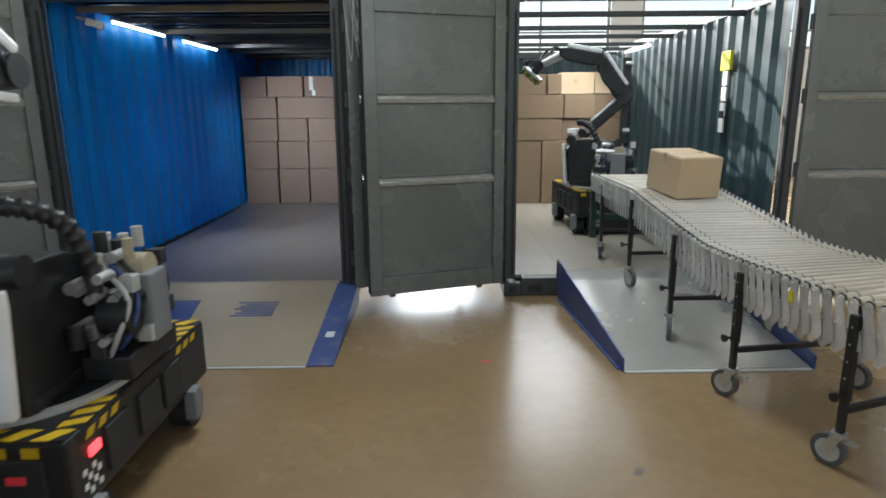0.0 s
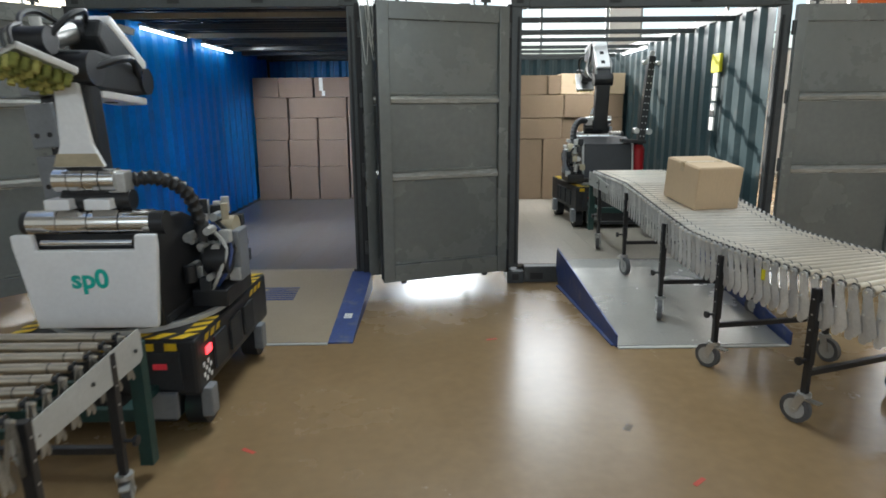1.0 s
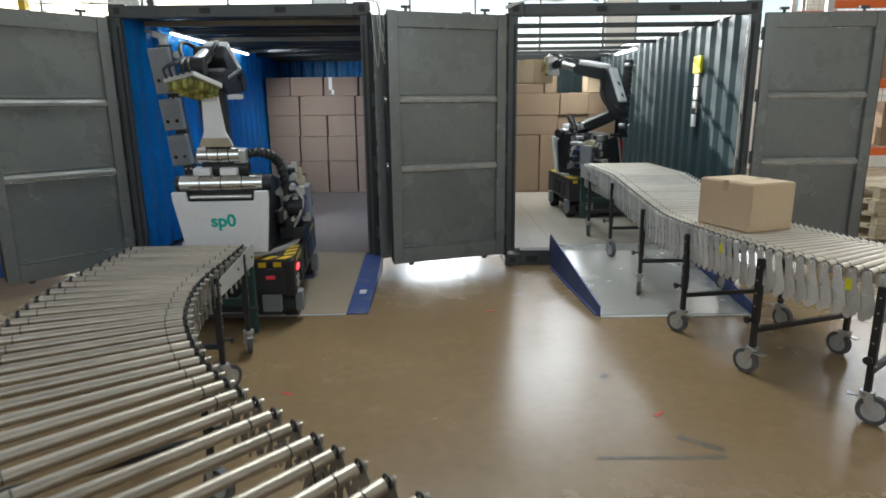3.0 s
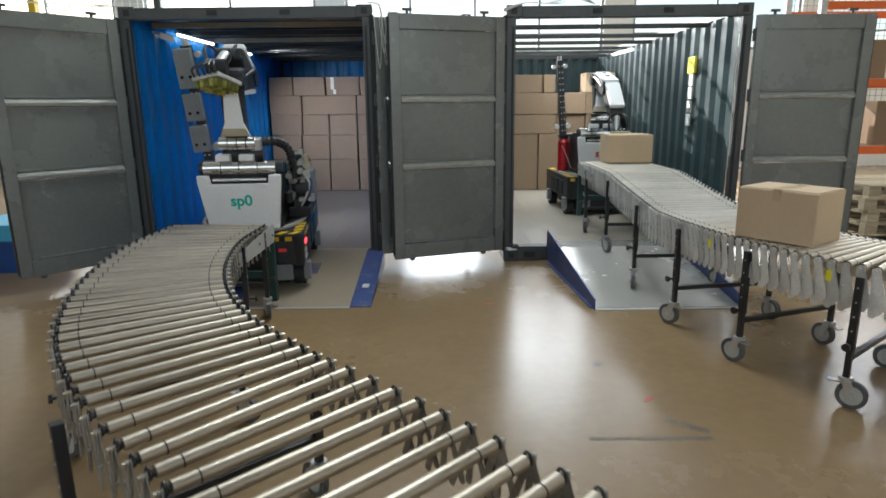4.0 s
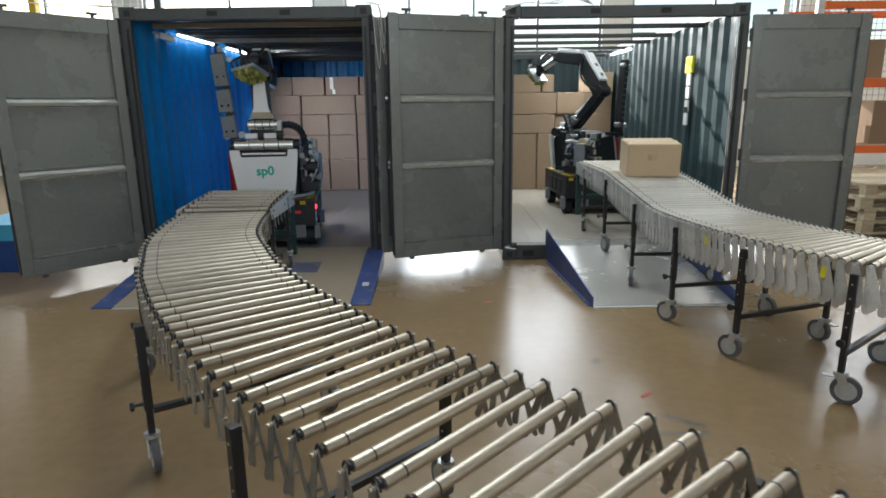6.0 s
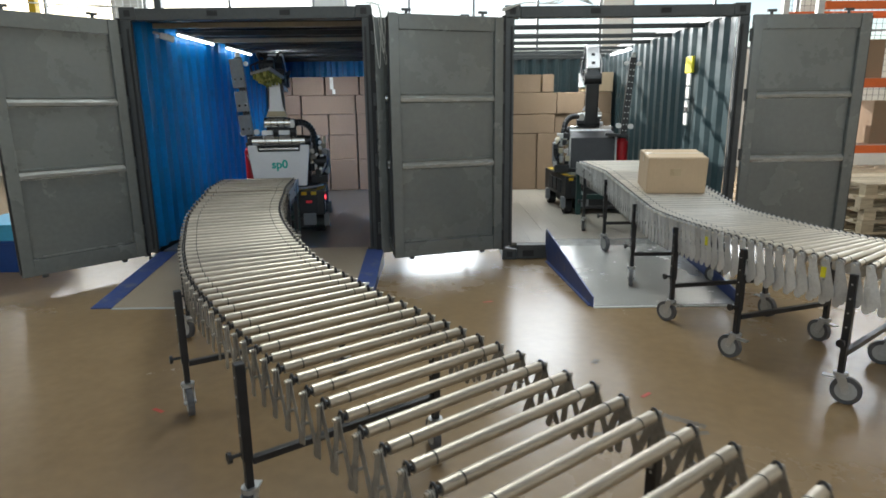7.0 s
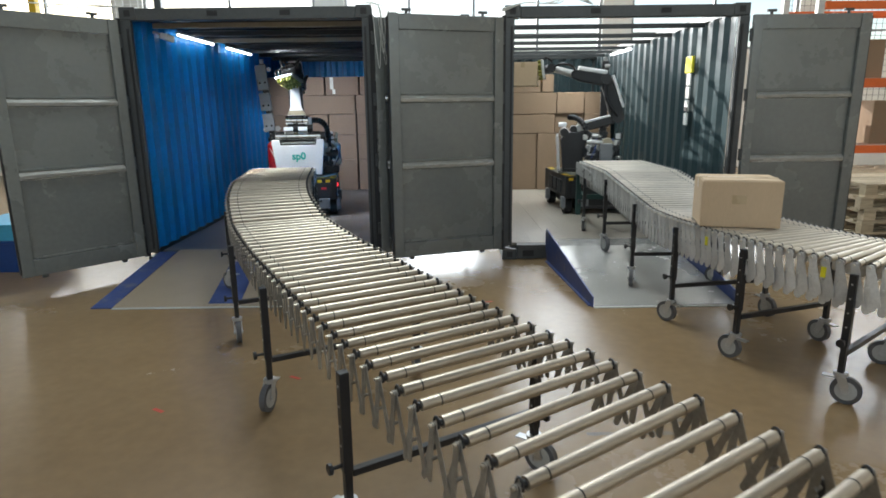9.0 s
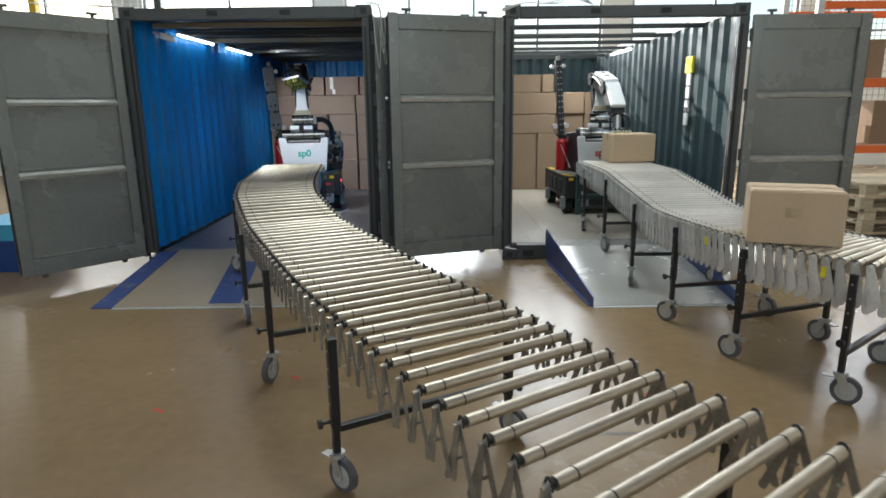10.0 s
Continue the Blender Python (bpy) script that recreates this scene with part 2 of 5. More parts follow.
def arc(points, n=6):
    """A smooth curve through the points (Catmull-Rom)."""
    p = [Vector(q) for q in points]
    p = [2 * p[0] - p[1]] + p + [2 * p[-1] - p[-2]]
    out = []
    for a, b, c, d in zip(p, p[1:], p[2:], p[3:]):
        for k in range(n):
            t = k / n
            out.append(0.5 * (2 * b + (c - a) * t + (2 * a - 5 * b + 4 * c - d) * t * t + (3 * b - a - 3 * c + d) * t ** 3))
    return out + [p[-2]]


def mesh_of(name, bm, mats):
    me = bpy.data.meshes.new(name)
    bm.normal_update()
    for e in bm.edges:
        if len(e.link_faces) == 2 and e.calc_face_angle(0) > 0.65:
            e.smooth = False
    bm.to_mesh(me)
    bm.free()
    for m in mats if isinstance(mats, (list, tuple)) else [mats]:
        me.materials.append(m)
    return me


def part(name, bm, mats, parent=None, label="", m=None):
    """Links a bmesh (or a mesh that is already made) as one mesh object, under a thing or a part."""
    ob = new(name, mesh_of(name, bm, mats) if isinstance(bm, bmesh.types.BMesh) else bm)
    if parent is not None:
        ob.parent = parent
    if m is not None:
        ob.matrix_basis = m
    if label:
        ob["label"] = label
    return ob


def thing(name, label, category, m=None, group="", kind=""):
    ob = new(name)
    ob.empty_display_size = 0.1
    if m is not None:
        ob.matrix_basis = m
    return tagged(ob, label, category, group, kind)


def ground(y):
    """The height of what stands at this depth: hall floor, ramp, container floor."""
    return 0.16 * min(1.0, max(0.0, (y + 1.5) / 1.4))


# ---- hall ----
def slab(name, x0, x1, y0, y1, z0, z1, mat, kind="structure", label="", category=""):
    bm = bmesh.new()
    box(bm, x0, x1, y0, y1, z0, z1)
    return tagged(part(name, bm, mat), label, category, "", kind)


slab("floor", -60, 60, -60, 60, -0.2, 0, M_FLOOR, label="tan sealed concrete floor with a soft sheen", category="floor")
def hall_south():
    # unseen wall; its openings are made up to let the south fill in
    bm = bmesh.new()
    box(bm, -12.3, 14.3, -14.3, -14, 0, 2.8)
    box(bm, -12.3, 14.3, -14.3, -14, 6.0, 8.5)
    for a, b in ((-12.3, -8), (-2.4, -1.6), (3.6, 4.4), (10, 14.3)):
        box(bm, a, b, -14.3, -14, 2.8, 6.0)
    tagged(part("wall_south", bm, M_WALL), "unseen pale painted hall wall, openings added for the south fill", "wall", "", "structure")


hall_south()
slab("wall_west", -12.3, -12, -14, 9.8, 0, 8.5, M_WALL, label="pale painted hall wall", category="wall")
slab("wall_east", 14, 14.3, -14, 9.8, 0, 8.5, M_WALL, label="pale painted hall wall", category="wall")


def hall_north():
    """The wall behind the containers: low parapet, window band with posts and rails, and the wall above."""
    wall = bmesh.new()
    box(wall, -12, 14, 9.5, 9.8, 0, 0.95)
    box(wall, -12, 14, 9.5, 9.8, 6.9, 8.5)
    for x in (-12, -7.9, -3.0, 4.05, 8.9, 13.3):
        box(wall, x, x + 0.72, 9.5, 9.8, 0.95, 6.9)
    box(wall, -11.28, -7.9, 9.5, 9.8, 4.9, 6.9)
    # hidden high sills, added to keep low window light off the floor
    box(wall, -11.28, -7.9, 9.5, 9.8, 0.95, 3.7)
    box(wall, -7.18, -3.0, 9.5, 9.8, 0.95, 2.9)
    box(wall, 4.77, 8.9, 9.5, 9.8, 0.95, 2.9)
    box(wall, 9.62, 13.3, 9.5, 9.8, 0.95, 2.9)
    spans = ((-11.28, -7.9), (-7.18, -3.0), (-2.28, 4.05), (4.77, 8.9), (9.62, 13.3))
    tagged(part("wall_north", wall, M_WALL), "pale hall wall with a band of tall windows", "wall", "", "structure")
    for i, (a, b) in enumerate(spans):
        top = 4.9 if b < -7.5 else 6.9
        sill = 3.7 if b < -7.5 else 2.9 if a > 4.5 or b < -2.5 else 0.95
        win = thing(f"window_{i + 1}", "tall daylit hall window with slim grey bars", "window", pose(0, 9.62, 0), "", "structure")
        fr = bmesh.new()
        box(fr, a, a + 0.07, -0.05, 0.05, sill, top)
        box(fr, b - 0.07, b, -0.05, 0.05, sill, top)
        box(fr, a + 0.07, b - 0.07, -0.05, 0.05, sill, sill + 0.07)
        box(fr, a + 0.07, b - 0.07, -0.05, 0.05, top - 0.07, top)
        part("window_frame", fr, M_FRAME, win)
        k = max(2, round((b - a) / 1.75))
        for j in range(1, k):
            mb = bmesh.new()
            x = a + (b - a) * j / k
            box(mb, x - 0.03, x + 0.03, -0.04, 0.04, sill + 0.07, top - 0.07)
            part("mullion", mb, M_FRAME, win)
        for z in ((4.3,) if top < 5 else (3.32, 4.6, 5.7)):
            mb = bmesh.new()
            box(mb, a + 0.07, b - 0.07, -0.03, 0.03, z - 0.025, z + 0.025)
            part("transom", mb, M_FRAME, win)


hall_north()


def hall_ceiling():
    # unseen roof; its openings are made up for the overhead fill lamps
    bm = bmesh.new()
    xs = [-12.3, -7.0, -5.0, -1.0, 1.0, 5.0, 7.0, 14.3]
    for a, b in zip(xs[::2], xs[1::2]):
        box(bm, a, b, -14.3, 9.8, 8.5, 8.7)
    for a, b in zip(xs[1:-1:2], xs[2:-1:2]):
        box(bm, a, b, -14.3, -8.2, 8.5, 8.7)
        box(bm, a, b, 7.0, 9.8, 8.5, 8.7)
    for y in (-11, -6.5, -2, 2.5, 7):
        box(bm, -12, 14, y - 0.12, y + 0.12, 8.0, 8.5)
    tagged(part("ceiling", bm, M_ROOF), "unseen pale sheet roof with steel beams, openings added for the overhead fill", "ceiling", "", "structure")


hall_ceiling()


# ---- containers ----
def corrugated(length, height, period=0.278, depth=0.036, t=0.003):
    """A folded steel sheet along y from 0, upright from z 0, with the folds in x; local x 0 is its inner crest."""
    prof, y = [], 0.0
    while y < length - 1e-6:
        for dy, x in ((0, 0), (0.070, 0), (0.070 + 0.068, depth), (0.070 + 0.068 + 0.072, depth)):
            if y + dy < length:
                prof.append((x, y + dy))
        y += period
    prof.append((0, length))
    bm = bmesh.new()
    rows = []
    for off in (0, t):
        rows.append([(bm.verts.new((x + off, yy, 0)), bm.verts.new((x + off, yy, height))) for x, yy in prof])
    for k, row in enumerate(rows):
        for a, b in zip(row, row[1:]):
            bm.faces.new((a[0], b[0], b[1], a[1]) if k else (a[1], b[1], b[0], a[0]))
    for k in range(len(prof) - 1):
        for e in (0, 1):
            bm.faces.new((rows[0][k][e], rows[0][k + 1][e], rows[1][k + 1][e], rows[1][k][e]))
    bmesh.ops.recalc_face_normals(bm, faces=bm.faces)
    return bm


def container(label, x0, y0, inside, floor_mat, roof_from, outer):
    """A 20-foot box with its end open towards -y; x0, y0: its front left outer corner."""
    W, L, H = 2.44, 6.06, 2.59
    c = thing("shipping_container", label, "container", pose(x0, y0, 0), "open containers")
    for x in (0, W - 0.17):
        bm = bmesh.new()
        s = 1 if x == 0 else -1
        xo = 0 if x == 0 else W
        prism(bm, [(xo, 0.0), (xo + s * 0.10, 0.0), (xo + s * 0.10, 0.05), (xo + s * 0.055, 0.07), (xo + s * 0.045, 0.15), (xo, 0.15)],
              0.16, H - 0.12, m=Matrix(((0, 1, 0, 0), (0, 0, 1, 0), (1, 0, 0, 0), (0, 0, 0, 1))))
        part("corner_post", bm, outer, c)
        bm = bmesh.new()
        box(bm, xo + s * 0.062, xo + s * 0.080, -0.012, -0.001, 0.2, H - 0.2)
        part("door_seal", bm, M_SEAL, c, "black rubber door seal")
        bm = bmesh.new()
        box(bm, xo, xo + s * 0.10, L - 0.12, L, 0.16, H - 0.12)
        part("corner_post", bm, outer, c)
        for y in (0, L - 0.16):
            for z in (0, H - 0.118):
                bm = bmesh.new()
                box(bm, xo, xo + s * 0.16, y, y + 0.16, z, z + 0.118, 0, 0.008)
                cyl(bm, (xo + s * 0.08, y - 0.004 if y == 0 else y + 0.164, z + 0.03), (xo + s * 0.08, y - 0.004 if y == 0 else y + 0.164, z + 0.03 + 0.001), 0.002, 1)
                prism(bm, [(y - 0.002, z + 0.03), (y - 0.002, z + 0.09), (y + 0.02, z + 0.09), (y + 0.02, z + 0.03)], xo + s * 0.05, xo + s * 0.11, 1)
                part("corner_casting", bm, [outer, M_SEAL], c, "cast corner fitting with an oval hole")
        bm = bmesh.new()
        box(bm, xo, xo + s * 0.06, 0.16, L - 0.16, H - 0.075, H - 0.005)
        part("top_rail", bm, outer, c)
        bm = bmesh.new()
        box(bm, xo, xo + s * 0.05, 0.16, L - 0.16, 0.02, 0.17)
        part("bottom_rail", bm, outer, c)
    # front header and sill
    bm = bmesh.new()
    box(bm, 0.16, W - 0.16, 0.0, 0.09, H - 0.125, H - 0.012, 0, 0.008)
    for x in (0.85, 1.55):
        box(bm, x, x + 0.10, -0.004, 0.004, H - 0.09, H - 0.04, 1)
    part("front_header", bm, [outer, M_SEAL], c, "grey header beam with dark pockets")
    bm = bmesh.new()
    box(bm, 0.162, W - 0.162, 0.01, 0.12, 0.005, 0.158, 0, 0.006)
    for x in (0.22, W - 0.34):
        box(bm, x, x + 0.12, 0.004, 0.012, 0.035, 0.10, 1)
    part("door_sill", bm, [outer, M_SEAL], c)
    bm = bmesh.new()
    box(bm, 0.1, W - 0.1, L - 0.1, L - 0.03, H - 0.11, H - 0.01)
    part("rear_header", bm, outer, c)
    # walls
    side = mesh_of("side_wall", corrugated(L - 0.27, H - 0.24), inside)
    part("side_wall", side, None, c, "", pose(0.062, L - 0.12, 0.17, 0, 0, 180) @ Matrix.Diagonal((1, 1, 1, 1)))
    part("side_wall", side, None, c, "", pose(W - 0.062, 0.15, 0.17))
    part("rear_wall", mesh_of("rear_wall", corrugated(W - 0.2, H - 0.28, 0.22, 0.04), inside), None, c, "", pose(W - 0.10, L - 0.09, 0.17, 0, 0, 90))
    # floor boards
    n = 10
    for i in range(n):
        bm = bmesh.new()
        a = 0.11 + (W - 0.22) * i / n
        box(bm, a + 0.0006, a + (W - 0.22) / n - 0.0006, 0.122, L - 0.125, 0.13, 0.16 - 0.0003 * (i % 2))
        part("floor_board", bm, floor_mat, c)
    # roof
    if roof_from < L - 0.2:
        bm = corrugated(L - 0.1 - roof_from, W - 0.12, 0.21, 0.02)
        bmesh.ops.transform(bm, matrix=Matrix.Translation((0.06, roof_from, H - 0.04)) @ Matrix.Rotation(radians(90), 4, 'Y') @ Matrix.Diagonal((-1, 1, 1, 1)), verts=bm.verts)
        bmesh.ops.recalc_face_normals(bm, faces=bm.faces)
        part("roof_sheet", bm, outer, c)
    return c


CONT_L = container("grey shipping container, end open, bright blue inside", -3.09, -0.135, M_BLUE, M_PLY, 0.1, M_GREYD)
CONT_R = container("grey shipping container, end open, dark teal inside, roof sheet off", 0.65, 0.0, M_TEAL, M_PLYG, 6.0, M_GREYD)
for ys, cont in (((0.55, 1.3, 2.1, 2.9, 3.7, 4.5, 5.3), CONT_L), ((0.9, 1.9, 2.75, 3.7, 4.4, 5.2), CONT_R)):
    for y in ys:
        bm = bmesh.new()
        box(bm, 0.07, 2.37, y, y + 0.045, 2.46, 2.51, 0, 0.004)
        part("roof_bow", bm, M_BEIGE if y in (0.55, 2.1) else M_GREYD, cont, "steel roof bow")


# ---- container doors ----
def door_leaf(label, hx, hy, fx, fy, z0=0.14, z1=2.47, flip=False, gap_strip=0.0):
    """A leaf from its hinge (hx, hy) to its free edge (fx, fy), its pressed inner face towards the viewer."""
    w = math.hypot(fx - hx, fy - hy)
    ang = math.degrees(math.atan2(fy - hy, fx - hx))
    d = thing("container_door", label, "door", pose(hx, hy, 0, 0, 0, ang), "container doors")
    s = 1 if flip else -1  # local y that faces the viewer
    zr = (z0 + 0.88, z0 + 1.52)

    def slab_part(name, x0, x1, y0, y1, za, zb, mat=M_GREY, bevel=0.006, lab=""):
        bm = bmesh.new()
        box(bm, x0, x1, min(s * y0, s * y1), max(s * y0, s * y1), za, zb, 0, bevel)
        return part(name, bm, mat, d, lab)

    slab_part("stile", 0.01, 0.10, -0.025, 0.03, z0, z1)
    slab_part("stile", w - 0.10, w, -0.025, 0.03, z0, z1)
    slab_part("bottom_rail", 0.101, w - 0.101, -0.025, 0.022, z0, z0 + 0.15)
    slab_part("top_rail", 0.101, w - 0.101, -0.025, 0.022, z1 - 0.14, z1)
    edges = [z0 + 0.15, zr[0], zr[0] + 0.075, zr[1], zr[1] + 0.075, z1 - 0.14]
    for a, b in zip(edges[::2], edges[1::2]):
        slab_part("panel", 0.101, w - 0.101, -0.02, -0.008, a + 0.001, b - 0.001, M_GREY, 0)
        slab_part("panel_lip", 0.115, w - 0.115, -0.008, 0.004, a + 0.002, a + 0.022, M_GREY, 0.004)
    for z in zr:
        bm = bmesh.new()
        prism(bm, [(-0.012, z), (0.026, z + 0.012), (0.030, z + 0.040), (-0.012, z + 0.078)] if not flip else [(0.012, z), (-0.026, z + 0.012), (-0.030, z + 0.040), (0.012, z + 0.078)],
              0.103, w - 0.103, m=Matrix.Diagonal((1, -1, 1, 1)))
        bmesh.ops.recalc_face_normals(bm, faces=bm.faces)
        part("pressed_rib", bm, M_RIB, d, "rounded rib, its highlight painted in as paler grey")
    for z in (z0 + 0.2, z0 + 0.9, z0 + 1.5, z1 - 0.25):
        bm = bmesh.new()
        cyl(bm, (0, 0, z), (0, 0, z + 0.12), 0.016)
        part("hinge", bm, M_GREYD, d)
    bm = bmesh.new()
    for x in (0.18, w - 0.22):
        box(bm, x, x + 0.05, -s * 0.04 - 0.012, -s * 0.04 + 0.012, z0 - 0.035, z0)
        cyl(bm, (x + 0.025, -s * 0.045, z0 - 0.04), (x + 0.025, -s * 0.045, z1 + 0.05), 0.015)
        box(bm, x - 0.02, x + 0.07, -s * 0.045 - 0.014, -s * 0.045 + 0.014, z1 + 0.03, z1 + 0.055)
    part("lock_rod", bm, M_GREYD, d, "locking rods with cam ends")
    bm = bmesh.new()
    box(bm, w, w + 0.012, -0.02, 0.012, z0 + 0.03, z1 - 0.03)
    part("door_seal", bm, M_SEAL, d, "black rubber door seal")
    # black strip, added so that no light shows through at the hinge
    if gap_strip:
        bm = bmesh.new()
        box(bm, -gap_strip, 0.009, min(s * -0.02, s * -0.006), max(s * -0.02, s * -0.006), z0 - 0.02, z1 + 0.02)
        part("hinge_seal", bm, M_SEAL, d, "black strip added to block light in the hinge gap")
    return d


door_leaf("grey steel container door standing open beside the blue container", -3.10, -0.155, -3.84, -1.0, flip=True, gap_strip=0.05)
door_leaf("grey steel container door folded right back into the gap", -0.645, -0.165, 0.46, 0.14, gap_strip=0.035)
door_leaf("grey steel container door swung open across the gap", 0.635, -0.035, -0.48, -0.42, flip=True, gap_strip=0.03)
door_leaf("grey steel container door opened flat beside the teal container", 3.10, -0.03, 4.26, -0.05)


# ---- ramps ----
def ramp_left():
    r = thing("loading_ramp", "tan tread-plate ramp with worn blue side strips, leading into the container", "ramp", pose(0, 0, 0))
    z = lambda y: ground(y) + 0.004
    bm = bmesh.new()
    prism(bm, [(-1.49, 0.001), (-1.49, z(-1.5) + 0.006), (-0.09, z(-0.09) + 0.004), (-0.02, z(0) + 0.004), (-0.02, 0.1), (-0.14, 0.001)], -2.785, -0.79)
    part("deck", bm, M_TREADT, r)
    for a, b in ((-2.965, -2.787), (-0.788, -0.612)):
        bm = bmesh.new()
        prism(bm, [(-1.50, 0.001), (-1.50, 0.010), (-0.14, 0.172), (-0.14, 0.001)], a, b, 0)
        part("side_strip", bm, M_RAMPB, r, "worn blue side strip")
    bm = bmesh.new()
    prism(bm, [(-1.44, ground(-1.44) + 0.006), (-1.44, ground(-1.44) + 0.012), (-0.45, ground(-0.45) + 0.012), (-0.45, ground(-0.45) + 0.006)], -2.02, -1.75, 0, 0, Matrix(((1, -0.12, 0, -0.15), (0, 1, 0, 0), (0, 0, 1, 0), (0, 0, 0, 1))))
    part("painted_patch", bm, M_RAMPB, r, "worn blue paint patch")
    bm = bmesh.new()
    for i in range(7):
        y = -0.75 + i * 0.04
        prism(bm, [(y, ground(y) + 0.007), (y, ground(y) + 0.011), (y + 0.022, ground(y) + 0.013), (y + 0.022, ground(y) + 0.009)], -1.52 + 0.03 * (i % 3), -1.2)
    part("stencil_mark", bm, M_RAMPB, r, "rubbed blue stencil bars")
    bm = bmesh.new()
    box(bm, -2.78, -0.79, -1.525, -1.495, 0.001, 0.008)
    part("toe_edge", bm, M_GREYP, r, "bare metal edge")
    for i in range(3):
        bm = bmesh.new()
        prism(bm, [(-1.12 + i * 0.03, ground(-1.1) + 0.013 + i * 0.003), (-1.12 + i * 0.03, ground(-1.1) + 0.016 + i * 0.003), (-1.10 + i * 0.03, ground(-1.1) + 0.018 + i * 0.003), (-1.10 + i * 0.03, ground(-1.1) + 0.015 + i * 0.003)], -0.73, -0.67)
        part("strip_mark", bm, M_PAPER, r, "small white marking bar")


def ramp_right():
    r = thing("loading_ramp", "bare tread-plate ramp with blue side kerbs, leading into the container", "ramp", pose(0, 0, 0))
    bm = bmesh.new()
    prism(bm, [(-1.62, 0.001), (-1.62, 0.010), (-0.09, 0.166), (0.25, 0.166), (0.25, 0.161), (-0.01, 0.161), (-0.02, 0.1), (-0.2, 0.001)], 1.235, 2.42)
    part("deck", bm, M_TREADG, r)
    for a, shear in ((1.223, -0.125), (2.432, 0.0)):
        bm = bmesh.new()
        prism(bm, [(-1.63, 0.001), (-1.63, 0.09), (-1.58, 0.10), (-0.04, 0.345), (-0.02, 0.30), (-0.02, 0.14), (-0.1, 0.02)], 0.0, 0.012)
        box(bm, -0.02, 0.03, -1.6, -0.1, 0.0, 0.01)
        bmesh.ops.transform(bm, matrix=Matrix(((1, shear / 1.6 * 0.9, 0, a + shear / 1.6 * 0.9 * 1.63), (0, 1, 0, 0), (0, 0, 1, 0), (0, 0, 0, 1))), verts=bm.verts)
        part("side_kerb", bm, M_RAMPB, r, "upright blue steel kerb")
    bm = bmesh.new()
    box(bm, 1.235, 2.42, -1.66, -1.62, 0.001, 0.007)
    part("toe_edge", bm, M_GREYP, r, "bare metal edge")


ramp_left()
ramp_right()


# ---- cartons ----
def carton_mesh(name, w, d, h, bevel=0.010):
    """A closed carton standing on z 0, with a tape seam across the top and part of the way down."""
    bm = bmesh.new()
    box(bm, -w / 2, w / 2, -d / 2, d / 2, 0, h - 0.004, 0, bevel)
    # top flaps, with the slit between them
    box(bm, -w / 2 + 0.011, w / 2 - 0.011, -d / 2 + 0.011, -0.0015, h - 0.006, h, 0)
    box(bm, -w / 2 + 0.011, w / 2 - 0.011, 0.0015, d / 2 - 0.011, h - 0.006, h, 0)
    return bm


def carton(w, d, h, m, mat, label, group, tape=True, flaps=True):
    c = part("cardboard_box", carton_mesh("cardboard_box", w, d, h), mat, None, "", m)
    tagged(c, label, "box", group)
    if tape:
        bm = bmesh.new()
        box(bm, -w / 2 - 0.0012, w / 2 + 0.0012, -0.026, 0.026, h, h + 0.0012)
        box(bm, w / 2 + 0.0002, w / 2 + 0.0014, -0.026, 0.026, h - 0.07, h)
        box(bm, -w / 2 - 0.0014, -w / 2 - 0.0002, -0.026, 0.026, h - 0.07, h)
        part("tape", bm, M_TAPE, c, "clear brown packing tape")
    return c


def stacks():
    rnd = random.Random(4)
    # rows of the stack in the blue container: height of each row and the cuts between its cartons
    rows = ((0.16, 0.72, (-3.0, -2.47, -1.98, -1.47, -0.98)), (0.72, 1.15, (-3.0, -2.46, -1.97, -1.47, -0.98)),
            (1.15, 1.505, (-3.0, -2.44, -1.96, -1.47, -0.98)), (1.505, 1.83, (-3.0, -2.43, -1.47, -1.2, -0.98)), (1.83, 2.145, (-3.0, -2.57, -2.0, -1.4, -0.98)))
    for z0, z1, cuts in rows:
        for a, b in zip(cuts, cuts[1:]):
            d = 0.55
            dy, rz = rnd.uniform(-0.012, 0.02), rnd.uniform(-0.8, 0.8)
            ob = carton(b - a - 0.020, d, z1 - z0 - 0.003, pose((a + b) / 2, 4.67 + d / 2 + dy, z0, 0, 0, rz), M_CARDP,
                        "closed brown cardboard box stacked against the rear wall", "boxes stacked in the blue container", tape=False)
            if z0 > 1.8 and -2.1 < a < -1.9:
                bm = bmesh.new()
                box(bm, -0.21, -0.15, -d / 2 - 0.0012, -d / 2, 0.10, z1 - z0 - 0.01)
                box(bm, -0.17, -0.12, -d / 2 - 0.0016, -d / 2 - 0.0012, 0.02, 0.10)
                part("paper_label", bm, M_PAPER, ob, "torn white paper label")
    rows = ((0.16, 1.14, (0.78, 1.26, 1.70, 2.15, 2.6, 2.98)), (1.14, 1.47, (0.78, 1.22, 2.0, 2.5, 2.98)),
            (1.47, 1.83, (0.78, 1.2, 2.02, 2.5, 2.98)), (1.83, 2.13, (0.78, 1.26, 1.76, 1.97, 2.475, 2.985)))
    for z0, z1, cuts in rows:
        for a, b in zip(cuts, cuts[1:]):
            if z0 > 1.8 and a in (1.97, 2.475):
                continue  # the two cartons that the robot takes
            d = 0.6
            dy, rz = rnd.uniform(-0.015, 0.03), rnd.uniform(-0.9, 0.9)
            carton(b - a - 0.010, d, z1 - z0 - 0.003, pose((a + b) / 2, 4.4 + d / 2 + dy, z0, 0, 0, rz), M_CARD_SHADED,
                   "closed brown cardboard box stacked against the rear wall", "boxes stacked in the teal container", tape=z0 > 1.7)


stacks()


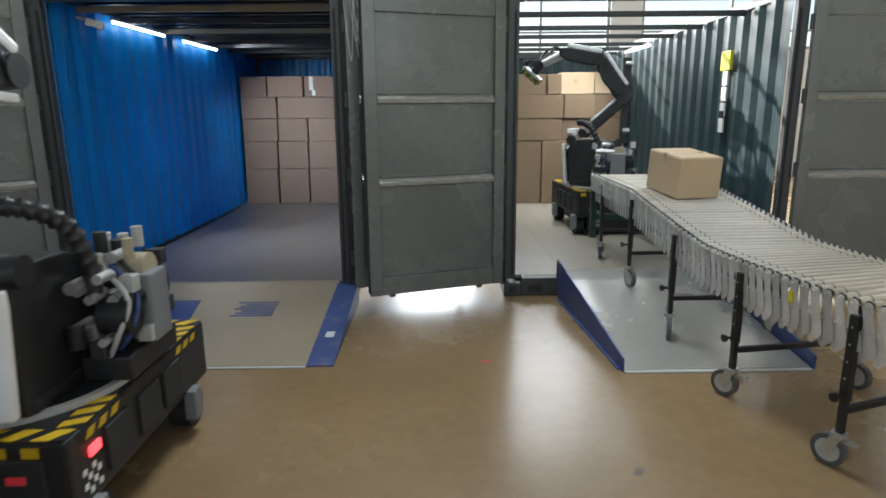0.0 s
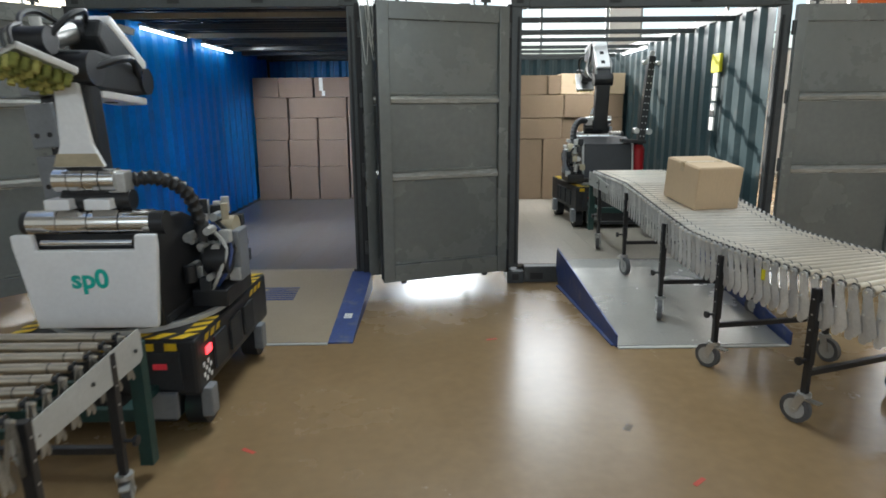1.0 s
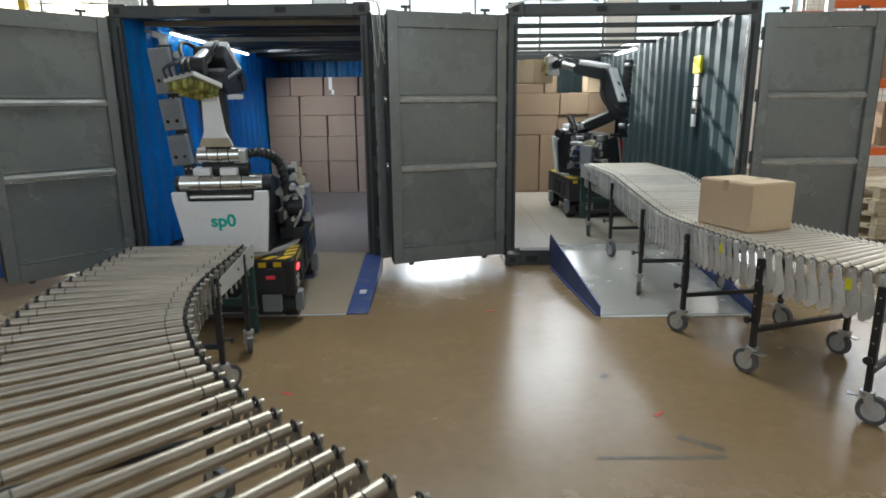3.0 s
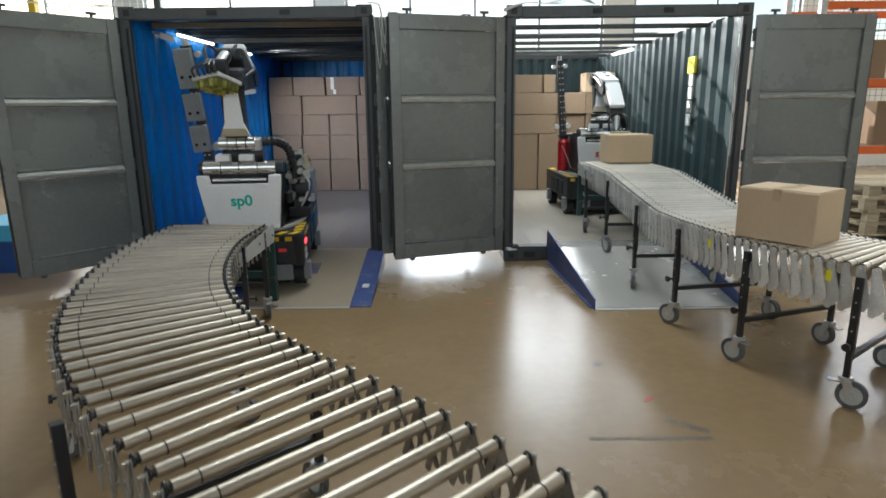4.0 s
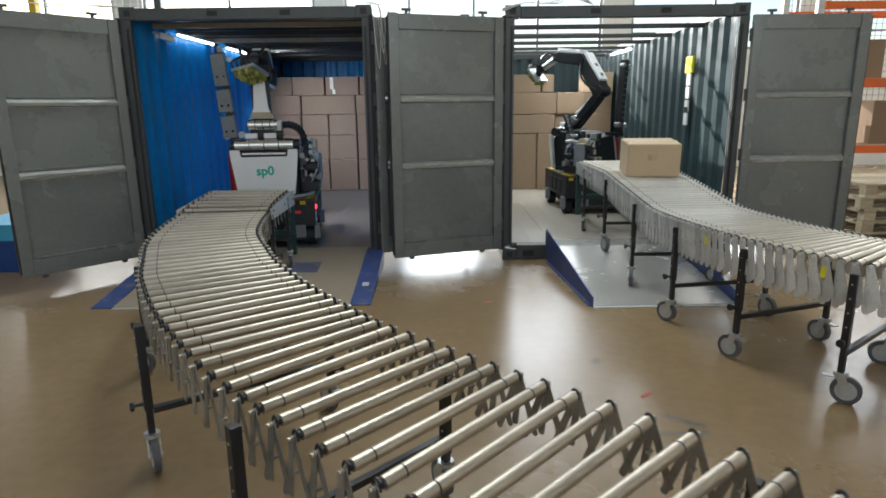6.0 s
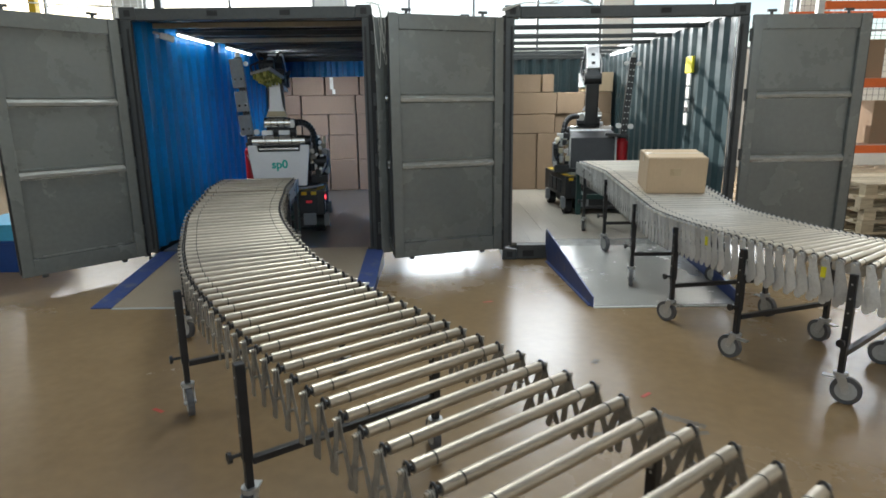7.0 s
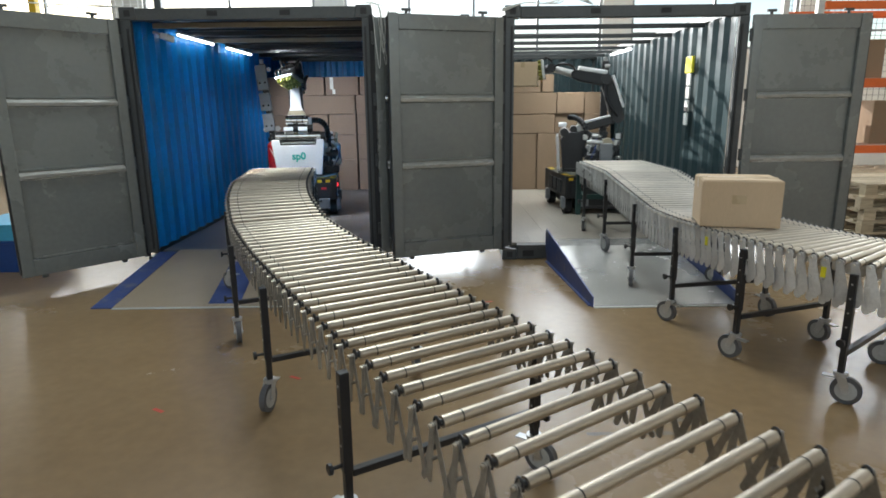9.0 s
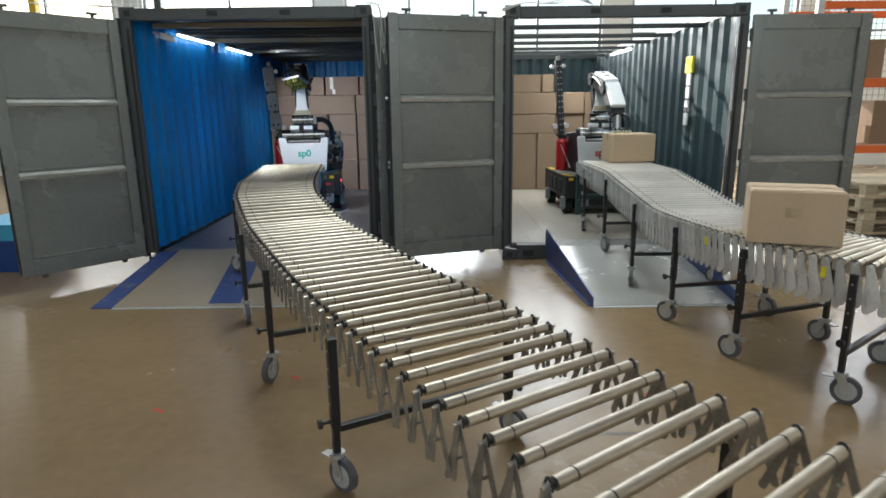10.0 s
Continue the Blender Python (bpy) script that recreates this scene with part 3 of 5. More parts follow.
# ---- roller conveyors ----
ROLLER_TOP, ROLL_R, HALF = 0.80, 0.0190, 0.355


def spacing(s):
    return 0.104 + 0.0004 * min(s, 6.1) ** 2


def roller_mesh(steel):
    bm = bmesh.new()
    cyl(bm, (-HALF, 0, 0), (HALF, 0, 0), ROLL_R, 0, 14)
    for x in (-HALF, HALF):
        s = 1 if x > 0 else -1
        cyl(bm, (x, 0, 0), (x + s * 0.010, 0, 0), 0.012, 1, 10)
        cyl(bm, (x + s * 0.010, 0, 0), (x + s * 0.045, 0, 0), 0.006, 0, 8)
        cyl(bm, (x - s * 0.072, 0, 0), (x - s * 0.068, 0, 0), ROLL_R + 0.0012, 1, 14)
        # small black clip over the axle
        tube_along(bm, arc([(x + s * 0.016, -0.010, -0.012), (x + s * 0.016, -0.006, 0.013), (x + s * 0.016, 0.008, 0.019), (x + s * 0.016, 0.018, -0.004)], 3), 0.0045, 1, 5)
    return mesh_of("roller", bm, [steel, M_BLACK])


def link_mesh(side, tilts, half_width, low, mat):
    """Two lattice straps with round ends, hung from the roller's axle."""
    bm = bmesh.new()
    for k, tilt in enumerate(tilts):
        out = []
        for j in range(7):
            a = math.pi * j / 6
            out.append((half_width * math.cos(a), -0.004 + half_width * math.sin(a)))
        for j in range(7):
            a = math.pi + math.pi * j / 6
            out.append((half_width * math.cos(a), -low + 0.02 * k + half_width * math.sin(a)))
        x = side * (HALF + 0.018 + 0.007 * k)
        prism(bm, out, x, x + side * 0.003, 0, m=Matrix.Rotation(radians(tilt), 4, 'X'))
        cyl(bm, (x - 0.008, 0, -0.11), (x + 0.012, 0, -0.11), 0.006, 0, 6)
    bmesh.ops.recalc_face_normals(bm, faces=bm.faces)
    return mesh_of("link_plate", bm, mat)


ROLLER, ROLLER_BRIGHT = roller_mesh(M_STEEL), roller_mesh(M_STEELR)
WIDE_LINKS = {e: link_mesh(e, (-1, -8, -15), 0.0205, 0.236, M_LINK) for e in (1, -1)}
LATTICE_LINKS = {e: link_mesh(e, (20, -20, 6), 0.0125, 0.225, M_LATTICE) for e in (1, -1)}


def leg_meshes():
    post = bmesh.new()
    box(post, -0.019, 0.019, -0.019, 0.019, 0.33, 0.735, 0, 0.003)
    box(post, -0.0145, 0.0145, -0.0145, 0.0145, 0.17, 0.34)
    for z in (0.44, 0.52, 0.60, 0.68):
        cyl(post, (-0.021, 0, z), (0.021, 0, z), 0.005, 1, 8)
    cyl(post, (-0.06, 0, 0.36), (-0.02, 0, 0.36), 0.008, 0, 8)
    cyl(post, (-0.075, 0, 0.36), (-0.06, 0, 0.36), 0.022, 0, 10)
    bar, wide = bmesh.new(), bmesh.new()
    box(bar, -0.375, 0.375, -0.015, 0.015, 0.27, 0.30, 0, 0.003)
    box(wide, -0.432, 0.432, -0.015, 0.015, 0.27, 0.30, 0, 0.003)
    fork = bmesh.new()
    cyl(fork, (0, 0, 0.155), (0, 0, 0.175), 0.035, 0, 12)
    for s in (-1, 1):
        prism(fork, [(-0.02, 0.155), (0.03, 0.155), (0.055, 0.075), (0.04, 0.06), (0.02, 0.06)], s * 0.024, s * 0.028)
    cyl(fork, (-0.032, 0.035, 0.077), (0.032, 0.035, 0.077), 0.008, 0, 8)
    box(fork, -0.02, 0.02, -0.085, -0.01, 0.14, 0.147)
    bmesh.ops.recalc_face_normals(fork, faces=fork.faces)
    wheel = bmesh.new()
    cyl(wheel, (-0.016, 0, 0), (0.016, 0, 0), 0.077, 0, 22)
    cyl(wheel, (-0.018, 0, 0), (0.018, 0, 0), 0.054, 1, 18)
    cyl(wheel, (-0.021, 0, 0), (0.021, 0, 0), 0.018, 2, 12)
    return (mesh_of("post", post, [M_BLACK, M_ALU]), mesh_of("cross_bar", bar, M_BLACK), mesh_of("cross_bar", wide, M_BLACK), mesh_of("caster_fork", fork, M_ALU), mesh_of("wheel", wheel, [M_RUBBER, M_GREYP, M_ALU]))


POST, BAR, BAR_WIDE, FORK, WHEEL = leg_meshes()


def leg_frame(parent, m, rnd, drop=0.0, half=0.392):
    """Two black posts with a cross bar and casters; its own mesh is the bar."""
    leg = part("leg_frame", BAR if half < 0.4 else BAR_WIDE, None, parent, "black leg frame on swivel casters", m)
    for s in (-1, 1):
        part("post", POST, None, leg, "", pose(s * half, 0, drop * (2.0 if half > 0.4 and s > 0 else 0.6), 0, 0, 180 if s > 0 else 0))
        a = rnd.uniform(-40, 40) + (180 if rnd.random() < 0.4 else 0)
        part("caster_fork", FORK, None, leg, "bright swivel fork", pose(s * half, 0, 0, 0, 0, a))
        q = Matrix.Rotation(radians(a), 4, 'Z') @ Vector((0, 0.035, 0))
        part("wheel", WHEEL, None, leg, "grey rubber caster wheel", pose(s * half + q.x, q.y, 0.077, 0, 0, a))
    return leg


class Bend:
    """A conveyor's centre line in plan, from its robot end on, by arc length."""

    def __init__(self, *points):
        self.p = arc([(x, y, 0) for x, y in points], 10)
        self.s = [0.0]
        for a, b in zip(self.p, self.p[1:]):
            self.s.append(self.s[-1] + (b - a).length)

    def at(self, s):
        if s >= self.s[-1]:
            d = (self.p[-1] - self.p[-3]).normalized()
            return self.p[-1] + d * (s - self.s[-1])
        i = max(0, min(len(self.s) - 2, int(np.searchsorted(self.s, s)) - 1))
        k = (s - self.s[i]) / (self.s[i + 1] - self.s[i])
        return self.p[i].lerp(self.p[i + 1], k)


def ride(point, behind, z):
    """The pose of a piece of conveyor: at the point, its y towards the robot, at the height z over what it stands on."""
    p = Vector((point.x, point.y, ground(point.y) + z))
    d = Vector((point.x - behind.x, point.y - behind.y, 0)).normalized()
    x = Vector((d.y, -d.x, 0))
    m = Matrix((x, d, Vector((0, 0, 1)))).transposed().to_4x4()
    m.translation = p
    return m


def end_frame(parent, m):
    """The straight end section's side plates, cross ties and the dark bracket below."""
    f = bmesh.new()
    for y in (-0.50, -0.12):
        box(f, -0.37, 0.37, y - 0.012, y + 0.012, 0.60, 0.63)
    e = part("end_frame", f, M_GREEN, parent, "end section with pale side plates", m)
    for s in (-1, 1):
        bm = bmesh.new()
        prism(bm, [(-0.72, 0.63), (-0.74, 0.68), (-0.74, 0.725), (0.06, 0.785), (0.08, 0.76), (0.08, 0.655), (0.05, 0.635)], s * 0.405, s * 0.409, 0)
        box(bm, min(s * 0.375, s * 0.405), max(s * 0.375, s * 0.405), -0.70, 0.05, 0.636, 0.642)
        for y in (-0.66, -0.3, 0.02):
            cyl(bm, (s * 0.409, y, 0.70), (s * 0.415, y, 0.70), 0.009, 1, 8)
        bmesh.ops.recalc_face_normals(bm, faces=bm.faces)
        part("side_plate", bm, [M_GREYP, M_BLACK], e, "pale grey steel side plate")
        bm = bmesh.new()
        box(bm, s * 0.36 - 0.03, s * 0.36 + 0.03, 0.09, 0.15, 0.12, 0.70, 0, 0.004)
        part("bracket", bm, M_GREEN, e, "dark green upright bracket")
    bm = bmesh.new()
    box(bm, -0.34, 0.34, 0.16, 0.20, 0.30, 0.36, 0, 0.004)
    for x in (-0.25, 0.25):
        box(bm, x - 0.03, x + 0.03, 0.20, 0.66, 0.31, 0.35, 0, 0.004)
    part("tow_bar", bm, M_GREEN, e, "dark green tow frame")
    return e


class Conveyor:
    def __init__(self, label, bend, length, legs, seed, links, top=ROLLER_TOP):
        rnd = random.Random(seed)
        self.root = thing("roller_conveyor", label, "conveyor", pose(0, 0, 0), "flexible roller conveyors")
        self.items = []  # (object, arc length, height)
        s = 0.03
        k = 0
        while s < length:
            ob = part("roller", ROLLER_BRIGHT if links is WIDE_LINKS else ROLLER, None, self.root)
            for side in (-1, 1):
                part("link_plate", links[side], None, ob)
            self.items.append((ob, s, top - ROLL_R))
            s += (0.067 if s < 2.6 else 0.057) if links is WIDE_LINKS else spacing(s)
            k += 1
        if links is WIDE_LINKS:
            for at in (3.35, 4.05):
                ob = min(self.items, key=lambda item: abs(item[1] - at))[0]
                bm = bmesh.new()
                box(bm, -HALF - 0.0385, -HALF - 0.0365, -0.014, 0.014, -0.10, -0.04)
                part("sticker", bm, M_TAG, ob, "yellow sticker")
        for s in legs:
            self.items.append((leg_frame(self.root, Matrix(), rnd, top - ROLLER_TOP, 0.392 if links is WIDE_LINKS or s < 3 else 0.45), s, 0.0))
        self.items.append((end_frame(self.root, Matrix()), 0.0, top - ROLLER_TOP))
        for ob, s, z in self.items:
            ob.matrix_basis = self.pose_at(bend, s, z)

    @staticmethod
    def pose_at(bend, s, z):
        return ride(bend.at(s), bend.at(s + 0.12), z)


# the bend of each conveyor: the still one, and the towed one at several moments
BEND_R = Bend((2.075, 1.05), (2.07, 0.4), (2.07, -0.2), (2.075, -0.8), (2.085, -1.4), (2.12, -1.92), (2.255, -2.57), (2.485, -3.06), (2.83, -3.42), (3.3, -3.75), (4.6, -4.5))
TOW = {
    0.0: Bend((-1.67, -3.76), (-1.67, -4.13), (-1.48, -4.58), (-1.30, -4.98), (-0.98, -5.33), (-0.48, -5.73), (0.32, -6.28), (1.22, -6.88), (3.02, -8.18)),
    1.0: Bend((-1.68, -3.20), (-1.68, -3.61), (-1.66, -3.94), (-1.59, -4.37), (-1.28, -4.78), (-0.98, -5.13), (-0.48, -5.58), (0.32, -6.18), (1.22, -6.83), (3.02, -8.08)),
    2.5: Bend((-1.71, -2.44), (-1.69, -2.99), (-1.66, -3.47), (-1.54, -3.90), (-1.34, -4.28), (-1.07, -4.65), (-0.75, -4.97), (-0.18, -5.48), (0.52, -6.03), (1.32, -6.68), (3.02, -7.98)),
    4.0: Bend((-1.78, -1.58), (-1.79, -2.22), (-1.68, -2.86), (-1.50, -3.40), (-1.31, -3.79), (-1.10, -4.10), (-0.75, -4.50), (-0.43, -4.80), (0.12, -5.38), (0.72, -5.98), (1.42, -6.58), (3.02, -7.88)),
    4.5: Bend((-1.82, -1.30), (-1.87, -1.79), (-1.79, -2.49), (-1.63, -3.02), (-1.43, -3.43), (-1.18, -3.83), (-0.94, -4.15), (-0.49, -4.60), (-0.18, -4.84), (0.22, -5.22), (0.82, -5.88), (1.52, -6.48), (3.02, -7.78)),
    5.5: Bend((-1.84, -0.75), (-1.88, -1.48), (-1.75, -2.30), (-1.48, -2.97), (-1.21, -3.46), (-0.96, -3.83), (-0.59, -4.28), (-0.21, -4.64), (0.11, -4.94), (0.54, -5.33), (1.02, -5.88), (1.62, -6.38), (3.02, -7.58)),
    7.5: Bend((-1.98, 0.49), (-1.81, -0.72), (-1.55, -1.57), (-1.15, -2.59), (-0.81, -3.21), (-0.48, -3.74), (-0.19, -4.20), (0.02, -4.52), (0.32, -4.93), (0.72, -5.48), (1.22, -5.98), (3.02, -7.48)),
    9.0: Bend((-1.98, 1.29), (-1.72, -0.29), (-1.44, -1.20), (-1.02, -2.18), (-0.71, -2.81), (-0.29, -3.61), (-0.02, -4.09), (0.29, -4.61), (0.54, -4.98), (0.92, -5.53), (1.42, -6.08), (3.02, -7.48)),
    10.0: Bend((-1.95, 1.77), (-1.67, -0.17), (-1.42, -0.98), (-0.82, -2.35), (-0.40, -3.24), (-0.05, -3.88), (0.17, -4.29), (0.48, -4.79), (0.86, -5.33), (1.32, -5.98), (3.02, -7.48)),
}
STRETCH = {0.0: 0.80, 1.0: 0.82, 2.5: 0.84, 4.0: 0.86, 4.5: 0.88, 5.5: 0.93, 7.5: 0.99, 9.0: 1.0, 10.0: 1.02}
CONV_R = Conveyor("bright expanding roller conveyor on black casters, fed by a robot arm", BEND_R, 6.4, (0.36, 1.27, 2.19, 2.98, 3.64, 4.19, 5.0, 5.9), 3, WIDE_LINKS)
CONV_L = Conveyor("bright expanding roller conveyor towed into the container, stretched", TOW[0.0], 8.0, (0.15, 0.72, 2.35, 3.5, 4.62, 5.83, 7.05), 5, LATTICE_LINKS, 0.74)


# ---- robots ----
L1, L2, L3, L4, WRIST = 0.72, 0.54, 0.42, 0.34, 0.10
SHOULDER = (0.36, 1.10)  # forward of the turntable's axis, and height


def along(r, z, a):
    """The pose of a link in the turret's space: its y runs out at the angle a over the horizontal, forward is -y."""
    return pose(0, -r, z - TURRET_Z, 180 - a)


TURRET_Z = 0.55


def arm_poses(angles):
    a1, a2, a3, a4, g = angles
    r, z = SHOULDER
    out = []
    for a, ln in ((a1, L1), (a2, L2), (a3, L3), (a4, L4)):
        out.append(along(r, z, a))
        r, z = r + ln * math.cos(radians(a)), z + ln * math.sin(radians(a))
    out.append(along(r, z, g))
    return out


def hazard(parent, x0, x1, y0, y1, z, n, along_x, slant=0.5):
    """Hazard tape: a black strip with slanting yellow stripes on it."""
    bm = bmesh.new()
    box(bm, x0, x1, y0, y1, z, z + 0.002)
    tape = part("hazard_tape", bm, M_BLACK, parent, "black and yellow hazard tape")
    step = ((x1 - x0) if along_x else (y1 - y0)) / n
    for i in range(n):
        a, b, sl = i * step, (i + 0.55) * step, step * slant
        if along_x:
            pts = [(x0 + a, y0), (x0 + b, y0), (min(x0 + b + sl, x1), y1), (min(x0 + a + sl, x1), y1)]
        else:
            pts = [(x0, y0 + a), (x0, y0 + b), (x1, min(y0 + b + sl, y1)), (x1, min(y0 + a + sl, y1))]
        bm = bmesh.new()
        lo = [bm.verts.new((x, y, z + 0.002)) for x, y in pts]
        hi = [bm.verts.new((x, y, z + 0.0035)) for x, y in pts]
        bm.faces.new(hi), bm.faces.new(lo[::-1])
        for k in range(4):
            bm.faces.new((lo[k], lo[(k + 1) % 4], hi[(k + 1) % 4], hi[k]))
        bmesh.ops.recalc_face_normals(bm, faces=bm.faces)
        part("stripe", bm, M_YEL, tape)


UP = Matrix(((0, 1, 0, 0), (0, 0, 1, 0), (1, 0, 0, 0), (0, 0, 0, 1)))


def piece(name, parent, mats, build, label="", m=None):
    """One part out of a function that fills its bmesh."""
    bm = bmesh.new()
    build(bm)
    bmesh.ops.recalc_face_normals(bm, faces=bm.faces)
    return part(name, bm, mats, parent, label, m)


def rings(parent, x0, x1, y, z, r, name="drum_ring"):
    """Turned steel rings side by side on one axis."""
    w = (x1 - x0) / 4
    for i in range(4):
        piece(name, parent, M_CHROME, lambda bm: cyl(bm, (x0 + i * w + 0.003, y, z), (x0 + (i + 1) * w - 0.003, y, z), r * (0.96 if i in (0, 3) else 1.0), 0, 36), "polished steel ring")


def robot(label, m, text, text_mat, seed, box_mat):
    rnd = random.Random(seed)
    root = thing("mobile_robot", label, "robot", m, "box-moving robots")
    X0, X1, Y0, Y1, Z0, Z1 = -0.51, 0.51, -0.52, 0.74, 0.07, 0.52

    def body(bm):
        box(bm, X0 + 0.02, X1 - 0.02, Y0, Y1, 0.22, Z1, 0, 0.02)
        box(bm, X0 + 0.16, X1 - 0.16, Y0 + 0.02, Y1 - 0.02, Z0, 0.24, 0, 0.01)
    chassis = piece("chassis", root, M_BLACK, body, "black wheeled base with bolted covers")
    for x in (X0 + 0.015, X1 - 0.015):
        for y in (-0.2, 0.06, 0.3):
            piece("cover", chassis, M_CHAR, lambda bm: box(bm, x - 0.008, x + 0.008, y - 0.09, y + 0.09, 0.27, 0.45, 0, 0.004))
    piece("cover", chassis, M_CHAR, lambda bm: box(bm, X0 + 0.1, X1 - 0.1, Y0 - 0.012, Y0 + 0.01, 0.26, 0.46, 0, 0.006))
    for args in ((X0 + 0.03, X1 - 0.03, Y0 + 0.01, Y0 + 0.09, 8, True), (X0 + 0.03, X1 - 0.03, Y1 - 0.09, Y1 - 0.01, 8, True),
                 (X1 - 0.11, X1 - 0.025, Y0 + 0.10, Y0 + 0.36, 3, False), (X1 - 0.11, X1 - 0.025, Y1 - 0.36, Y1 - 0.10, 3, False),
                 (X0 + 0.025, X0 + 0.11, Y0 + 0.10, Y0 + 0.36, 3, False), (X0 + 0.025, X0 + 0.11, Y1 - 0.36, Y1 - 0.10, 3, False)):
        hazard(root, *args[:4], Z1 + 0.001, *args[4:])

    edge = piece("hazard_tape", root, M_BLACK, lambda bm: box(bm, X1 - 0.0195, X1 - 0.0185, Y0 + 0.08, Y1 - 0.08, 0.465, 0.503), "black and yellow hazard tape")
    for i in (0, 1, 2, 9, 10, 11):
        y = Y0 + 0.11 + i * 0.0865
        piece("stripe", edge, M_YEL, lambda bm: prism(bm, [(y, 0.468), (y + 0.048, 0.468), (y + 0.07, 0.50), (y + 0.022, 0.50)], X1 - 0.0185, X1 - 0.0165))
    edge = piece("hazard_tape", root, M_BLACK, lambda bm: box(bm, X0 + 0.04, X1 - 0.04, Y0 - 0.002, Y0 - 0.0005, 0.462, 0.506), "black and yellow hazard tape")
    for i in range(8):
        x = X0 + 0.06 + i * (X1 - X0 - 0.12) / 8
        piece("stripe", edge, M_YEL, lambda bm: box(bm, x, x + 0.06, Y0 - 0.0045, Y0 - 0.002, 0.465, 0.503))
    for x in (X0 + 0.085, X1 - 0.085):
        for y in (Y0 + 0.17, Y1 - 0.17):
            w = piece("wheel", root, M_SEAL, lambda bm: cyl(bm, (x - 0.05, y, 0.105), (x + 0.05, y, 0.105), 0.105, 0, 24), "black drive wheel")
            piece("hub", w, M_ALU, lambda bm: cyl(bm, (x - 0.056, y, 0.105), (x + 0.056, y, 0.105), 0.06, 0, 18))
            s = 1 if x > 0 else -1
            piece("wheel_guard", root, M_SENSOR, lambda bm: box(bm, x + s * 0.075 - 0.03, x + s * 0.075 + 0.03, y - 0.12, y - 0.03, 0.08, 0.24, 0, 0.01), "grey guard block")
    for x in (X0 + 0.26, X1 - 0.20):
        piece("sensor_block", root, M_SENSOR, lambda bm: box(bm, x - 0.075, x + 0.075, Y0 - 0.035, Y0, 0.11, 0.25, 0, 0.012), "grey sensor block")
    for x in (X1 - 0.20, X0 + 0.20):
        piece("signal_light", root, M_REDDIM, lambda bm: box(bm, x - 0.035, x + 0.035, Y0 - 0.015, Y0 - 0.001, 0.37, 0.40, 0, 0.003), "dim red signal light")
    piece("signal_light", root, M_REDLED, lambda bm: box(bm, X1 - 0.021, X1 - 0.010, Y0 + 0.12, Y0 + 0.19, 0.395, 0.435, 0, 0.003), "lit red signal light")
    piece("signal_light", root, M_GREENLED, lambda bm: box(bm, X1 - 0.16, X1 - 0.145, Y0 + 0.012, Y0 + 0.017, 0.11, 0.14, 0, 0.002), "small green signal light")

    def chequer(bm):
        for i in range(4):
            for j in range(4):
                if (i + j) % 2:
                    box(bm, X1 - 0.0195, X1 - 0.0165, Y0 + 0.07 + j * 0.03, Y0 + 0.092 + j * 0.03, 0.26 + i * 0.028, 0.282 + i * 0.028)
    piece("marker_panel", root, M_PAPER, chequer, "white chequer marking")
    tt = piece("turntable", root, M_BLACK, lambda bm: cyl(bm, (0, 0, Z1 + 0.028), (0, 0, TURRET_Z), 0.44, 0, 48), "round black turntable")
    piece("rim", tt, M_GREYP, lambda bm: cyl(bm, (0, 0, Z1 + 0.002), (0, 0, Z1 + 0.027), 0.47, 0, 48), "pale rim")

    # what turns with the turntable: body, shells, shoulder, mast, valve pack
    spin = pose(0, 0, TURRET_Z)

    def wedge(bm):
        prism(bm, [(-0.40, 0.0), (-0.44, 0.44), (-0.36, 0.54), (-0.06, 0.54), (0.16, 0.46), (0.24, 0.0)], -0.30, 0.30, 0, 0.012)
    turret = piece("turret", root, M_BLACK, wedge, "dark wedge-shaped turret body", spin)
    piece("foot_plate", turret, M_BLACK, lambda bm: box(bm, -0.31, 0.31, -0.38, 0.30, 0.001, 0.05, 0, 0.01))
    for x in (-0.2, 0.0, 0.2):
        piece("cover", turret, M_BLACK, lambda bm: box(bm, x - 0.085, x + 0.085, 0.185, 0.225, 0.06, 0.40, 0, 0.01, Matrix.Rotation(radians(8), 4, 'X')))
    for x in (-0.31, 0.31):
        piece("rail", turret, M_GREYP, lambda bm: prism(bm, [(0.20, 0.05), (0.24, 0.05), (0.17, 0.47), (0.13, 0.47)], x - 0.012, x + 0.012, 0, 0.004), "pale edge rail")
    pts = [(-0.295, 0.02), (0.295, 0.02), (0.345, 0.44), (0.345, 0.50), (0.245, 0.50), (0.235, 0.425), (-0.235, 0.425), (-0.245, 0.50), (-0.345, 0.50), (-0.345, 0.44)]
    tilt = Matrix.Translation((0, -0.45, 0.0)) @ Matrix.Rotation(radians(4), 4, 'X')
    piece("front_shell", turret, M_WHITE, lambda bm: prism(bm, pts, -0.018, 0.018, 0, 0.010, m=tilt @ Matrix.Rotation(radians(-90), 4, 'Z') @ Matrix.Diagonal((1, -1, 1, 1))),
          "white front shell with coloured lettering")
    for word, dx in text:
        if word == "bar":
            piece("lettering_bar", turret, text_mat, lambda bm: box(bm, dx - 0.05, dx + 0.05, -0.002, 0.001, 0.0, 0.06), "", Matrix.Translation((0, -0.487, 0.24)) @ Matrix.Rotation(radians(4), 4, 'X'))
            continue
        cu = bpy.data.curves.new("lettering", 'FONT')
        cu.body, cu.size, cu.align_x, cu.extrude, cu.offset = word, 0.132, 'CENTER', 0.0015, 0.004
        tmp = new("lettering_source", cu)
        me = bpy.data.meshes.new_from_object(tmp)
        bpy.data.objects.remove(tmp)
        me.materials.clear()
        me.materials.append(text_mat)
